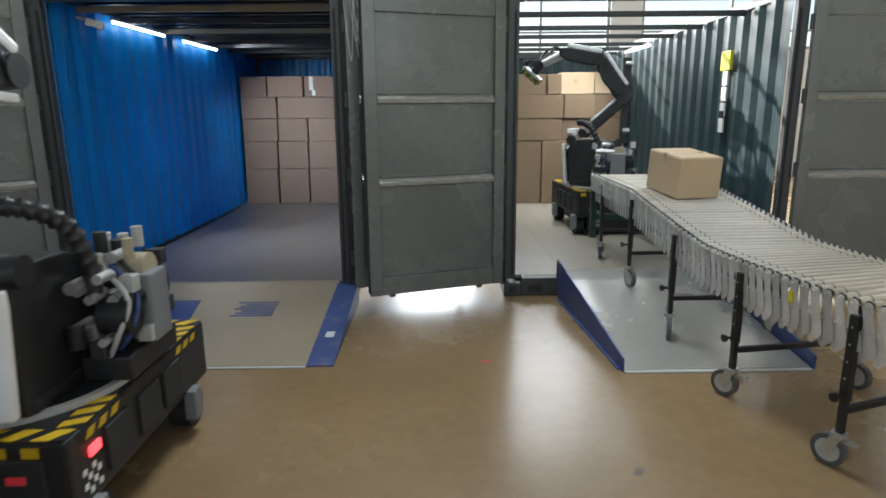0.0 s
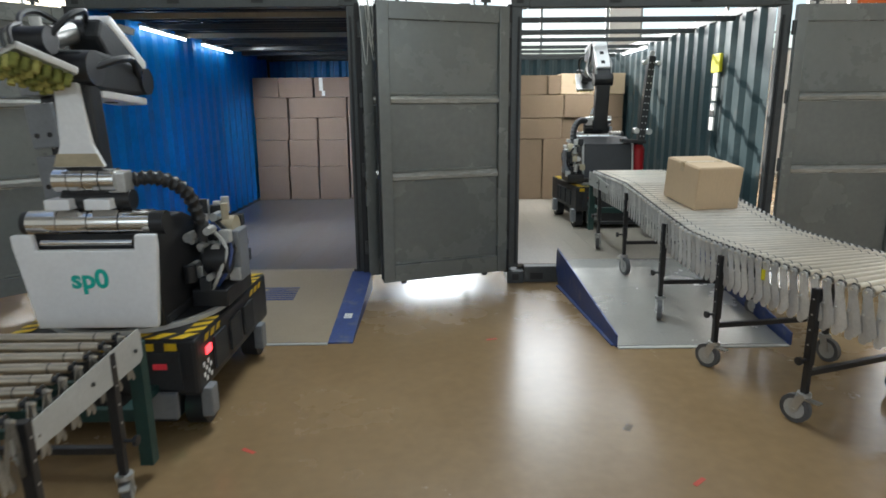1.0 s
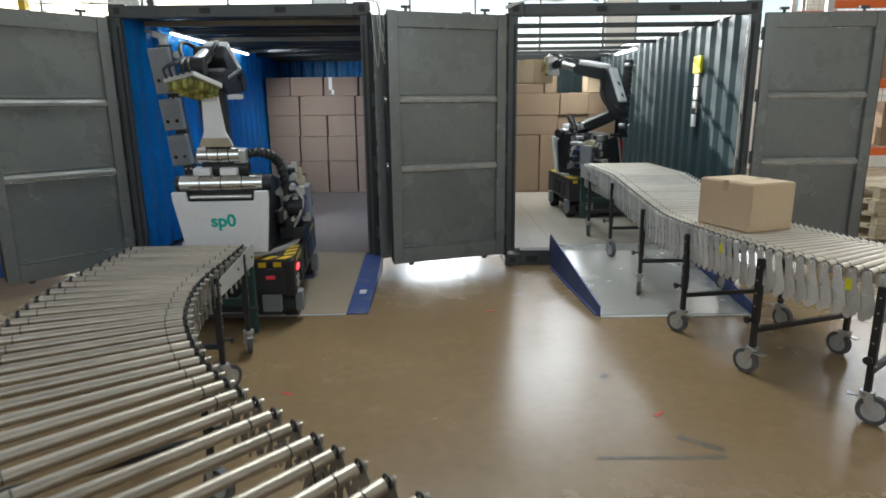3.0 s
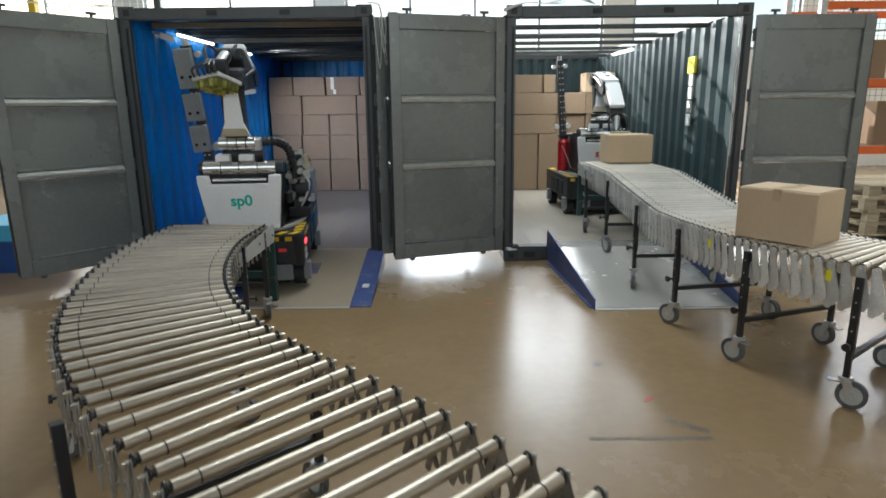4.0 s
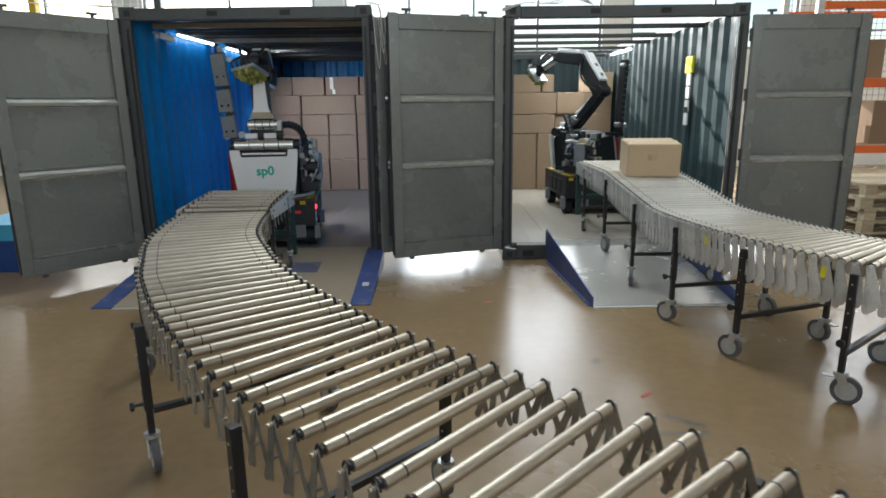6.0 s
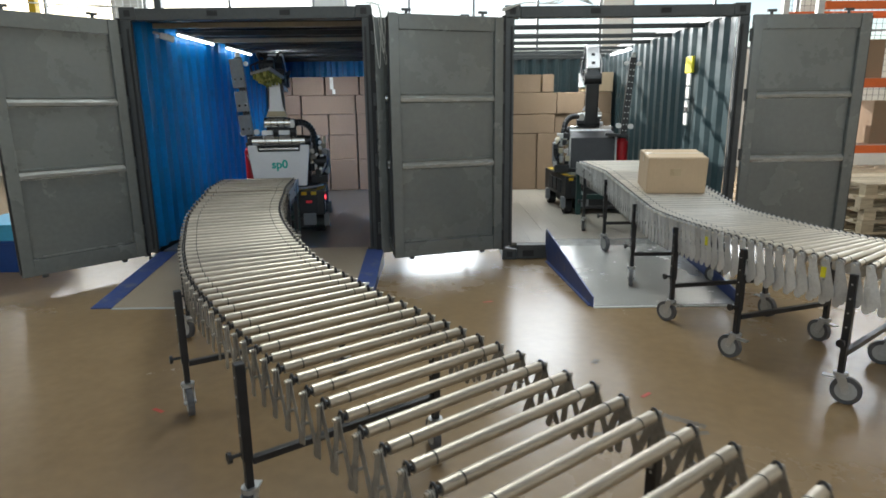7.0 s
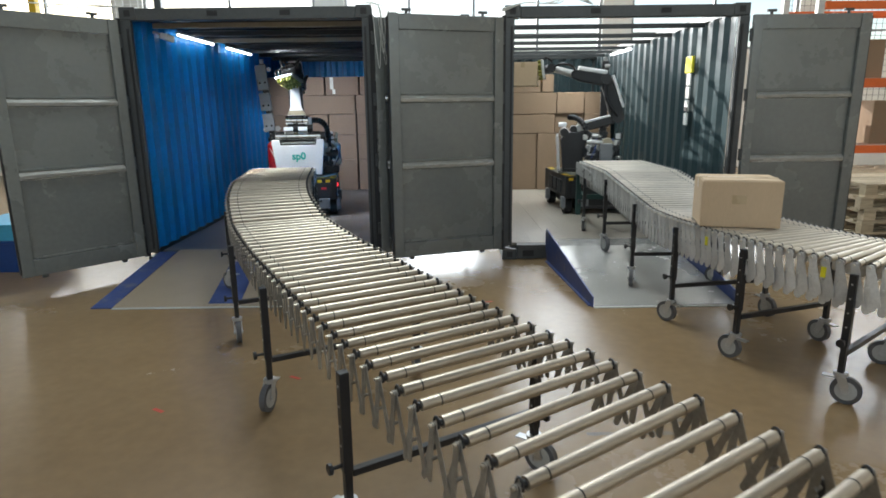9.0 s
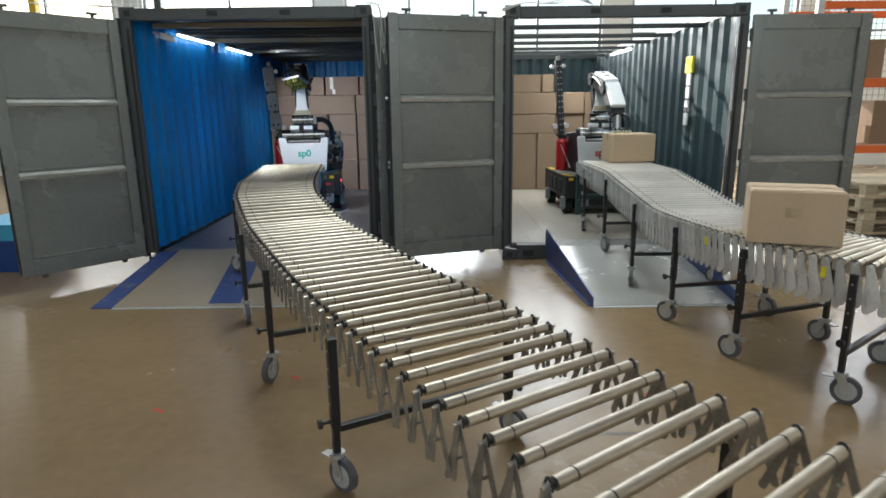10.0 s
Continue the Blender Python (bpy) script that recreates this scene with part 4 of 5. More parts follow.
        part("lettering", me, None, turret, "painted lettering", Matrix.Translation((dx, -0.4855, 0.235)) @ Matrix.Rotation(radians(94), 4, 'X'))
    tank = piece("tank", root, M_RED, lambda bm: (cyl(bm, (-0.40, 0.10, 0.002), (-0.40, 0.10, 0.40), 0.08, 0, 28), cyl(bm, (-0.40, 0.10, 0.40), (-0.40, 0.10, 0.45), 0.08, 0, 28, 0.05)), "red upright tank under the mast", spin)
    piece("valve", tank, M_BLACK, lambda bm: cyl(bm, (-0.40, 0.10, 0.45), (-0.40, 0.10, 0.50), 0.06, 0, 18), "black cap")
    piece("strap", tank, M_WIRE, lambda bm: tube_along(bm, arc([(-0.31, -0.02, 0.04), (-0.36, 0.013, 0.18), (-0.44, 0.02, 0.36)], 5), 0.006, 0, 6), "white diagonal strap")

    zs, ys = SHOULDER[1] - TURRET_Z - 0.01, -SHOULDER[0] - 0.03
    drum = piece("shoulder_drum", root, M_BLACK, lambda bm: cyl(bm, (-0.33, ys, zs), (0.36, ys, zs), 0.058, 0, 20), "polished steel shoulder drum", spin)
    rings(drum, -0.30, 0.30, ys, zs, 0.068)
    piece("tube", drum, M_CHROME, lambda bm: cyl(bm, (-0.22, -0.468, zs - 0.085), (0.22, -0.468, zs - 0.085), 0.014, 0, 12))
    for x in (-0.12, 0.07):
        piece("block", drum, M_WHITE, lambda bm: box(bm, x - 0.06, x + 0.06, -0.47, -0.36, zs + 0.072, zs + 0.125, 0, 0.008), "white block")

    def post(bm):
        box(bm, -0.52, -0.44, -0.05, 0.05, 0.50, 1.52, 0, 0.006)
        box(bm, -0.54, -0.24, -0.06, 0.06, 0.47, 0.51, 0, 0.006)
        for k in range(12):
            for x in (-0.50, -0.46):
                for y in (0.048, -0.052):
                    cyl(bm, (x, y, 0.56 + 0.08 * k), (x, y + 0.004, 0.56 + 0.08 * k), 0.008, 1, 8)
    mast = piece("sensor_mast", root, [M_BLACK, M_ALU], post, "tall black sensor mast", pose(0.08, 0.17, TURRET_Z) @ pose(-0.48, 0, 0.5, 0, -4.5, 0) @ pose(0.48, 0, -0.5))
    for z, h in ((0.60, 0.24), (0.88, 0.24), (1.16, 0.34)) if box_mat is M_SENSOR else ():
        def sensor(bm):
            box(bm, -0.57, -0.42, -0.13, -0.052, z, z + h, 0, 0.012)
            for x in (-0.53, -0.46):
                cyl(bm, (x, -0.134, z + h * 0.3), (x, -0.12, z + h * 0.3), 0.014, 1, 12)
        piece("sensor_box", mast, [box_mat, M_LENS], sensor, "sensor box with two lenses")
    for x in (-0.56, -0.40):
        piece("lamp", mast, M_ALU, lambda bm: cyl(bm, (x, -0.01, 1.44), (x, 0.06, 1.44), 0.028, 0, 14))
        piece("lamp", mast, M_ALU, lambda bm: cyl(bm, (x, -0.01, 0.62), (x, 0.07, 0.62), 0.036, 0, 14))
    piece("cap", mast, M_GREYP, lambda bm: cyl(bm, (-0.48, 0, 1.52), (-0.48, 0, 1.58), 0.03, 0, 12))

    pack = piece("valve_pack", root, M_BLACK, lambda bm: box(bm, 0.30, 0.50, -0.22, 0.22, 0.0, 0.10, 0, 0.01), "cluster of pumps, valves and hoses", pose(0.02, 0.13, TURRET_Z))
    piece("cover", pack, M_SENSOR, lambda bm: box(bm, 0.47, 0.53, -0.05, 0.12, 0.10, 0.40, 0, 0.012), "grey cover")
    for i in range(42):
        x, y, z = rnd.uniform(0.31, 0.50), rnd.uniform(-0.26, 0.22), rnd.uniform(0.10, 0.50)
        mt = rnd.choice((M_BLACK, M_ALU, M_BEIGE, M_CHAR, M_GREYP))
        if i % 3 == 0:
            piece("valve", pack, mt, lambda bm: cyl(bm, (x, y, z), (x, y, z + 0.09), rnd.uniform(0.018, 0.035), 0, 12))
        elif i % 3 == 1:
            piece("valve", pack, M_ALU, lambda bm: cyl(bm, (x, y - 0.05, z), (x, y + 0.05, z), rnd.uniform(0.016, 0.03), 0, 12))
        else:
            piece("fitting", pack, mt, lambda bm: box(bm, x - 0.03, x + 0.03, y - 0.03, y + 0.03, z - 0.03, z + 0.04, 0, 0.006))
    piece("pump", pack, M_BLACK, lambda bm: cyl(bm, (0.38, -0.14, 0.26), (0.50, -0.14, 0.26), 0.085, 0, 20))
    piece("pump", pack, M_BEIGE, lambda bm: cyl(bm, (0.38, 0.05, 0.40), (0.49, 0.05, 0.40), 0.075, 0, 20))
    for k in range(6):
        y = -0.2 + 0.07 * k
        piece("hose", pack, (M_GREYP, M_RAMPB, M_BLACK)[k % 3], lambda bm: tube_along(bm, arc([(0.40, y, 0.08), (0.47 + 0.02 * (k % 2), y - 0.03, 0.20), (0.50, y + 0.02, 0.33), (0.40, y + 0.04, 0.46)], 4), 0.011, 0, 6))

    def ribbed(bm):
        pts = arc([(0.16, -0.32, 0.74), (0.28, -0.25, 0.74), (0.37, -0.14, 0.65), (0.40, -0.06, 0.46)], 12)
        tube_along(bm, pts, 0.034, 0, 10)
        ring = [v for v in bm.verts]
        for k, p in enumerate(pts):
            for v in ring[k * 10:k * 10 + 10]:
                v.co = p + (v.co - p) * (1.22 if k % 3 == 0 else 0.95)
    hose = piece("ribbed_hose", root, M_BLACK, ribbed, "black ribbed cable hose", spin)
    turning = [(turret, spin), (tank, spin), (drum, spin), (mast, mast.matrix_basis.copy()), (pack, pack.matrix_basis.copy()), (hose, spin)]

    # arm links, each along its own y; forward and outer faces at +z and -z
    links = []

    def low(bm):
        box(bm, -0.09, 0.09, 0.08, 0.66, -0.075, 0.034, 0, 0.015)
        cyl(bm, (-0.11, L1, 0), (0.11, L1, 0), 0.072, 0, 24)
        cyl(bm, (-0.13, 0.10, 0), (0.20, 0.10, 0), 0.05, 0, 20)
    lower = piece("lower_link", root, M_BLACK, low, "dark link with a white flared neck")
    rings(lower, -0.15, 0.15, 0.20, 0.012, 0.060)
    piece("neck", lower, M_WHITE, lambda bm: prism(bm, [(-0.12, 0.27), (0.12, 0.27), (0.075, 0.38), (0.055, 0.66), (-0.055, 0.66), (-0.075, 0.38)], 0.035, 0.062, 0, 0.008, m=UP), "white flared neck")
    piece("collar", lower, M_BEIGE, lambda bm: prism(bm, [(-0.118, 0.275), (0.118, 0.275), (0.094, 0.335), (-0.094, 0.335)], 0.063, 0.069, 0, 0, m=UP), "beige collar")
    piece("motor", lower, M_ALU, lambda bm: box(bm, 0.10, 0.19, 0.14, 0.24, -0.05, 0.04, 0, 0.01))
    links.append(lower)

    upper = piece("upper_link", root, M_CHAR, lambda bm: prism(bm, [(-0.06, -0.07), (0.10, -0.095), (L2 - 0.08, -0.08), (L2 + 0.05, -0.055), (L2 + 0.05, 0.055), (L2 - 0.1, 0.085), (0.08, 0.095), (-0.06, 0.07)], -0.095, 0.095, 0, 0.02), "dark link with a white cover")
    piece("cover", upper, M_WHITE, lambda bm: box(bm, -0.09, 0.09, 0.10, L2 + 0.02, -0.125, -0.085, 0, 0.012), "white cover")
    for y in (0.16, 0.32):
        piece("port", upper, M_BLACK, lambda bm: box(bm, -0.025, 0.025, y, y + 0.05, -0.129, -0.1245, 0, 0))
    piece("joint_cap", upper, M_BLACK, lambda bm: cyl(bm, (-0.12, 0, 0), (0.12, 0, 0), 0.08, 0, 24))
    piece("hose", upper, M_BLACK, lambda bm: tube_along(bm, arc([(0.10, 0.0, 0.0), (0.15, 0.15, 0.06), (0.14, 0.32, 0.08), (0.09, 0.48, 0.02)], 5), 0.018, 0, 8))
    piece("conduit", upper, M_ALU, lambda bm: tube_along(bm, arc([(-0.10, 0.02, -0.03), (-0.12, 0.2, -0.07), (-0.11, 0.36, -0.05), (-0.09, 0.5, 0.0)], 5), 0.010, 0, 6))
    links.append(upper)

    fore = piece("fore_link", root, M_CHAR, lambda bm: prism(bm, [(-0.05, -0.06), (0.08, -0.09), (L3 - 0.06, -0.075), (L3 + 0.04, -0.05), (L3 + 0.04, 0.05), (L3 - 0.06, 0.08), (0.06, 0.09), (-0.05, 0.06)], -0.085, 0.085, 0, 0.02), "dark link with a white cover")
    piece("cover", fore, M_WHITE, lambda bm: box(bm, -0.09, 0.09, 0.0, L3 - 0.02, -0.12, -0.06, 0, 0.018), "white cover")
    piece("joint_cap", fore, M_BLACK, lambda bm: cyl(bm, (-0.11, 0, 0), (0.11, 0, 0), 0.07, 0, 24))
    links.append(fore)

    wrist = piece("wrist_link", root, M_ALU, lambda bm: cyl(bm, (0, 0.0, 0), (0, L4, 0), 0.052, 0, 20, 0.044), "bare metal wrist with looped black hoses")
    for y in (0, L4):
        piece("joint_cap", wrist, M_BLACK, lambda bm: cyl(bm, (-0.075, y, 0), (0.075, y, 0), 0.06, 0, 22))
    for sx in (-1, 1):
        piece("hose", wrist, M_BLACK, lambda bm: tube_along(bm, arc([(sx * 0.05, 0.0, -0.03), (sx * 0.11, 0.08, -0.10), (sx * 0.11, 0.22, -0.09), (sx * 0.05, L4, 0.0)], 5), 0.014, 0, 6))
    links.append(wrist)

    grip = piece("suction_gripper", root, M_ALU, lambda bm: box(bm, -0.130, 0.130, WRIST, WRIST + 0.035, -0.13, 0.13, 0, 0.008), "suction gripper with olive and yellow foam cups")
    piece("flange", grip, M_BLACK, lambda bm: cyl(bm, (0, 0, 0), (0, WRIST, 0), 0.05, 0, 20))
    cups = []
    for mt in (M_FOAM, M_FOAMY):
        bm = bmesh.new()
        cyl(bm, (0, 0, 0), (0, 0.055, 0), 0.0205, 0, 9, 0.015)
        cups.append(mesh_of("suction_cup", bm, mt))
    for i in range(2, 7):
        for j in range(6):
            part("suction_cup", cups[0 if rnd.random() < 0.62 else 1], None, grip, "", pose(-0.176 + i * 0.044, WRIST + 0.033 + rnd.uniform(-0.006, 0.008), -0.11 + j * 0.044))
    for i in range(5):
        x = -0.10 + 0.05 * i
        piece("hose", grip, M_BLACK, lambda bm: tube_along(bm, arc([(x, WRIST + 0.01, -0.13), (x * 1.05, 0.05, -0.15), (x * 0.5, -0.02, -0.09)], 4), 0.009, 0, 6))
    links.append(grip)
    return root, turning, links


STOW = (86, 184, 31, -12, -66)
LOOK_BACK = (98, 50, -12, -48, -30)
LIFT_BACK = (114, 58, 16, -4, -8)
REACH = (138, 55, 12, -25, -50)
SWING = (151, 50, -5, 25, -40)
CARRY = (165, 70, 10, 16, -8)
PLACE = (105, -15, -45, -80, -4)
RAISE = (112, 0, -28, -45, -3)
HOVER = (112, -22, -62, -50, -30)

ROBOT_L, TURRET_L, LINKS_L = robot("black and white mobile robot with folded arm, towing the conveyor", pose(-1.68, -2.69, 0), [("sp0", 0.0)], M_TEALTXT, 7, M_SENSOR)
ROBOT_R, TURRET_R, LINKS_R = robot("black and white mobile robot with a swinging arm, unloading boxes", pose(2.15, 2.36, 0.16, 0, 0, 3), [("sp", -0.04), ("bar", 0.12)], M_REDTXT, 11, M_CHAR)
for ob, m in zip(LINKS_L, arm_poses(STOW)):
    ob.matrix_basis = pose(-0.05 if ob in LINKS_L[3:] else 0, 0, TURRET_Z) @ m @ pose(0, 0, 0, 0, 28 if ob == LINKS_L[4] else 0, 0)
for ob, m in zip(LINKS_R, arm_poses(REACH)):
    ob.matrix_basis = pose(0, 0, TURRET_Z) @ m


# ---- boxes on the move ----
BOX_W, BOX_D, BOX_H = 0.505, 0.40, 0.32
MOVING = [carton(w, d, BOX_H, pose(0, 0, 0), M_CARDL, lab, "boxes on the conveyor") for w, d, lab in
          ((0.36, 0.475, "light brown cardboard box riding lengthwise on the rollers"), (BOX_W, BOX_D, "light brown cardboard box set down on the rollers"),
           (BOX_W, BOX_D, "light brown cardboard box held by the robot's gripper"))]
for ob in MOVING[1:]:
    bm = bmesh.new()
    box(bm, -0.06, 0.03, -BOX_D / 2 - 0.0012, -BOX_D / 2, 0.16, 0.22)
    part("print_mark", bm, M_TAPE, ob, "faint printed mark")


# ---- lamps, tags, cables, far things ----
def tube_lamp(x, y0, y1, z, lit):
    t = thing("tube_lamp", "slim white tube lamp, lit, under the container roof", "lamp", pose(x, y0, z), "tube lamps")
    bm = bmesh.new()
    box(bm, -0.02, 0.02, 0, y1 - y0, 0.012, 0.035, 0, 0.004)
    part("housing", bm, M_GREYP, t)
    bm = bmesh.new()
    cyl(bm, (0, 0.01, 0), (0, y1 - y0 - 0.01, 0), 0.013, 0, 10)
    part("tube", bm, lit, t, "glowing white tube")
    for y in (0.12, y1 - y0 - 0.12):
        bm = bmesh.new()
        cyl(bm, (0, y, 0.035), (0, y, 2.50 - z), 0.004, 0, 6)
        part("hanger", bm, M_GREYP, t)


tube_lamp(-2.94, 0.86, 1.98, 2.44, M_TUBE)
tube_lamp(-2.94, 2.5, 3.64, 2.44, M_TUBE)
tube_lamp(2.95, 3.4, 4.5, 2.44, M_TUBE)


def wall_camera():
    c = thing("security_camera", "small white camera on the blue container wall", "camera", pose(-2.98, 0.42, 2.40, 0, 0, 20))
    bm = bmesh.new()
    box(bm, 0.03, 0.17, -0.04, 0.04, -0.03, 0.03, 0, 0.01, m=Matrix.Rotation(radians(18), 4, 'Y'))
    part("body", bm, M_PAPER, c)
    bm = bmesh.new()
    cyl(bm, (-0.04, 0, 0.02), (0.05, 0, 0.0), 0.012)
    part("bracket", bm, M_GREYP, c)


wall_camera()


def hanging_tag():
    t = thing("hanging_strap", "yellow tag and pale strap hung on the teal container wall", "strap", pose(3.005, 1.18, 0))
    bm = bmesh.new()
    box(bm, -0.03, 0.004, -0.10, 0.10, 1.975, 2.165, 0, 0.008)
    part("tag", bm, M_TAG, t, "bright yellow tag")
    bm = bmesh.new()
    for k in range(4):
        z = 1.97 - k * 0.155
        box(bm, -0.02, 0.0, -0.05 + 0.006 * k, 0.05 + 0.006 * k, z - 0.14, z, 0, 0.006)
    part("strap", bm, M_PAPER, t, "pale webbing strap")
    bm = bmesh.new()
    box(bm, -0.028, -0.018, -0.04, 0.05, 1.52, 1.58, 0, 0.006)
    part("buckle", bm, M_SEAL, t)


hanging_tag()


def cable_bundle(label, runs, r):
    c = thing("cable_bundle", label, "cable")
    for pts in runs:
        piece("cable", c, M_WIRE, lambda bm: tube_along(bm, arc(pts, 6), r, 0, 6))


def cables():
    rnd = random.Random(2)
    runs = []
    for k in range(7):
        x, low = -0.60 + rnd.uniform(-0.02, 0.10), rnd.uniform(1.95, 2.4)
        runs.append([(-0.72, -0.16, 2.60), (x - 0.03, -0.23, 2.56), (x, -0.24, (2.5 + low) / 2), (x + 0.03, -0.24, low), (x + 0.05, -0.24, (2.5 + low) / 2), (x + 0.06, -0.22, 2.52)])
    cable_bundle("loose white cables hanging from the container's corner", runs, 0.0035)
    cable_bundle("white cables laid over the container's header", [[(0.62, -0.05, 2.52 + 0.01 * k), (0.85, -0.02, 2.605), (1.05 + 0.05 * k, 0.03, 2.607), (1.3, 0.08, 2.66 + 0.03 * k), (1.55, 0.12, 2.605)] for k in range(4)], 0.005)
    cable_bundle("white cables strung over the open door", [[(x0, y0, 2.53), ((x0 - 3.05) / 2, (y0 - 0.1) / 2, 2.56), (-3.05, -0.1, 2.60)] for x0, y0 in ((-3.8, -0.98), (-3.5, -0.6))], 0.006)



cables()


def board(name, x, y, z):
    bm = bmesh.new()
    box(bm, -x / 2, x / 2, -y / 2, y / 2, 0, z)
    return mesh_of(name, bm, M_WOOD)


DECK, RUNNER, BLOCK, CROSS = board("deck_board", 1.2, 0.09, 0.02), board("runner", 1.2, 0.1, 0.018), board("block", 0.14, 0.1, 0.082), board("cross_board", 0.14, 1.0, 0.022)


def pallet(m):
    p = thing("wooden_pallet", "weathered wooden pallet in a loose stack", "pallet", m, "stacked pallets")
    for i in range(7):
        part("deck_board", DECK, None, p, "", pose(0, -0.455 + i * 0.1517, 0.122))
    for y in (-0.45, 0.0, 0.45):
        part("runner", RUNNER, None, p, "", pose(0, y, 0))
        for x in (-0.53, 0, 0.53):
            part("block", BLOCK, None, p, "", pose(x, y, 0.018))
    for x in (-0.53, 0, 0.53):
        part("cross_board", CROSS, None, p, "", pose(x, 0, 0.10))
    return p


rnd = random.Random(9)
for cx, cy, n in ((5.35, 0.95, 5), (6.75, 1.5, 4)):
    for i in range(n):
        pallet(pose(cx + rnd.uniform(-0.05, 0.05), cy + rnd.uniform(-0.05, 0.05), 0.1425 * i, 0, 0, rnd.uniform(-5, 5)))


def crate(x, y, z, w, d, h, mat, label):
    bm = bmesh.new()
    box(bm, -w / 2, w / 2, -d / 2, d / 2, 0, 0.02)
    for a, b, c, e in ((-w / 2, -w / 2 + 0.02, -d / 2, d / 2), (w / 2 - 0.02, w / 2, -d / 2, d / 2), (-w / 2 + 0.02, w / 2 - 0.02, -d / 2, -d / 2 + 0.02), (-w / 2 + 0.02, w / 2 - 0.02, d / 2 - 0.02, d / 2)):
        box(bm, a, b, c, e, 0.02, h)
    box(bm, -w / 2 - 0.02, w / 2 + 0.02, -d / 2 - 0.02, d / 2 + 0.02, h, h + 0.03, 0, 0.008)
    return tagged(part("plastic_crate", bm, mat, None, "", pose(x, y, z)), label, "crate")


crate(6.75, 1.5, 0.572, 1.15, 0.95, 0.22, M_CYAN, "light blue plastic crate on a stack of pallets")


def bin_left():
    crate(-4.62, 0.15, 0, 0.62, 0.8, 0.30, M_BIN, "dark blue plastic bin behind the open door")
    crate(-4.62, 0.15, 0.33, 0.58, 0.76, 0.14, M_CYAN, "light blue plastic tray on a dark blue bin")


bin_left()


def rack():
    r = thing("storage_rack", "pallet rack with orange beams and wire mesh", "rack", pose(7.4, 3.6, 0))
    for x in (-1.5, 1.3):
        for y in (0, 1.0):
            bm = bmesh.new()
            box(bm, x - 0.05, x + 0.05, y - 0.04, y + 0.04, 0, 4.4, 0, 0.004)
            part("upright", bm, M_GREYP, r, "pale grey upright")
    for z in (0.80, 1.85, 3.0, 4.1):
        for y in (-0.06, 1.06):
            bm = bmesh.new()
            box(bm, -1.45, 1.25, y - 0.02, y + 0.02, z, z + 0.12, 0, 0.004)
            part("beam", bm, M_ORANGE, r, "orange steel beam")
        bm = bmesh.new()
        for k in range(12):
            box(bm, -1.44, 1.24, 0.0 + k * 0.085, 0.005 + k * 0.085, z + 0.121, z + 0.126)
        part("deck", bm, M_ALU, r, "wire mesh deck")
    bm = bmesh.new()
    for k in range(34):
        box(bm, -1.44, 1.24, 1.10, 1.105, 0.92 + k * 0.1, 0.926 + k * 0.1)
    for k in range(26):
        box(bm, -1.44 + k * 0.107, -1.434 + k * 0.107, 1.106, 1.111, 0.9, 4.3)
    part("mesh_back", bm, M_SEAL, r, "black wire mesh back")
    for x, z, w, h in ((-0.9, 0.93, 0.5, 0.55), (0.1, 0.93, 0.8, 0.7), (-0.7, 1.98, 0.9, 0.6), (0.6, 1.98, 0.6, 0.5)):
        carton(w, 0.6, h, pose(7.4 + x, 4.1, z), M_CARD_SHADED, "brown cardboard box on the rack", "boxes on the rack", tape=False)


rack()


def mesh_fence():
    f = thing("mesh_fence", "pale wire fence panel with a yellow post behind the container", "fence", pose(-5.6, 1.2, 0))
    bm = bmesh.new()
    box(bm, 0.85, 0.93, -0.04, 0.04, 0, 3.4, 0, 0.004)
    part("post", bm, M_YEL, f, "yellow post")
    bm = bmesh.new()
    for k in range(24):
        box(bm, 0.93, 2.3, -0.003, 0.003, 1.2 + k * 0.09, 1.206 + k * 0.09)
    for k in range(16):
        box(bm, 0.95 + k * 0.088, 0.956 + k * 0.088, 0.003, 0.009, 1.2, 3.3)
    part("mesh_panel", bm, M_PAPER, f)
    bm = bmesh.new()
    box(bm, 2.3, 2.38, -0.04, 0.04, 0, 3.4, 0, 0.004)
    part("post", bm, M_GREYD, f)


mesh_fence()
for x, y, rz in ((0.38, -1.45, 15), (-0.93, -2.9, -30), (1.15, -3.2, 40), (-1.6, -3.3, -30)):
    bm = bmesh.new()
    box(bm, -0.04, 0.04, -0.011, 0.011, 0.0, 0.0012)
    tagged(part("floor_tape", bm, M_MARK, None, "", pose(x, y, 0.0004, 0, 0, rz)), "small scuffed red tape mark on the floor", "tape", "floor tape marks")


def floor_scuff(x, y, length, width, rz, seed):
    """A dark worn streak with a ragged outline, lying on the floor."""
    rnd = random.Random(seed)
    bm = bmesh.new()
    n = 24
    a = [bm.verts.new((length * (k / n - 0.5), -width * rnd.uniform(0.3, 0.6), 0)) for k in range(n + 1)]
    b = [bm.verts.new((length * (k / n - 0.5), width * rnd.uniform(0.3, 0.6), 0.0008)) for k in range(n + 1)]
    for k in range(n):
        bm.faces.new((a[k], a[k + 1], b[k + 1], b[k]))
    tagged(part("floor_scuff", bm, M_SCUFF, None, "", pose(x, y, 0.0006, 0, 0, rz)), "dark scuffed streak on the sealed floor", "scuff", "floor scuffs")


floor_scuff(1.02, -3.62, 0.62, 0.035, -1, 1)
floor_scuff(1.25, -3.50, 0.22, 0.05, -38, 2)
floor_scuff(0.98, -2.72, 0.07, 0.04, 60, 3)

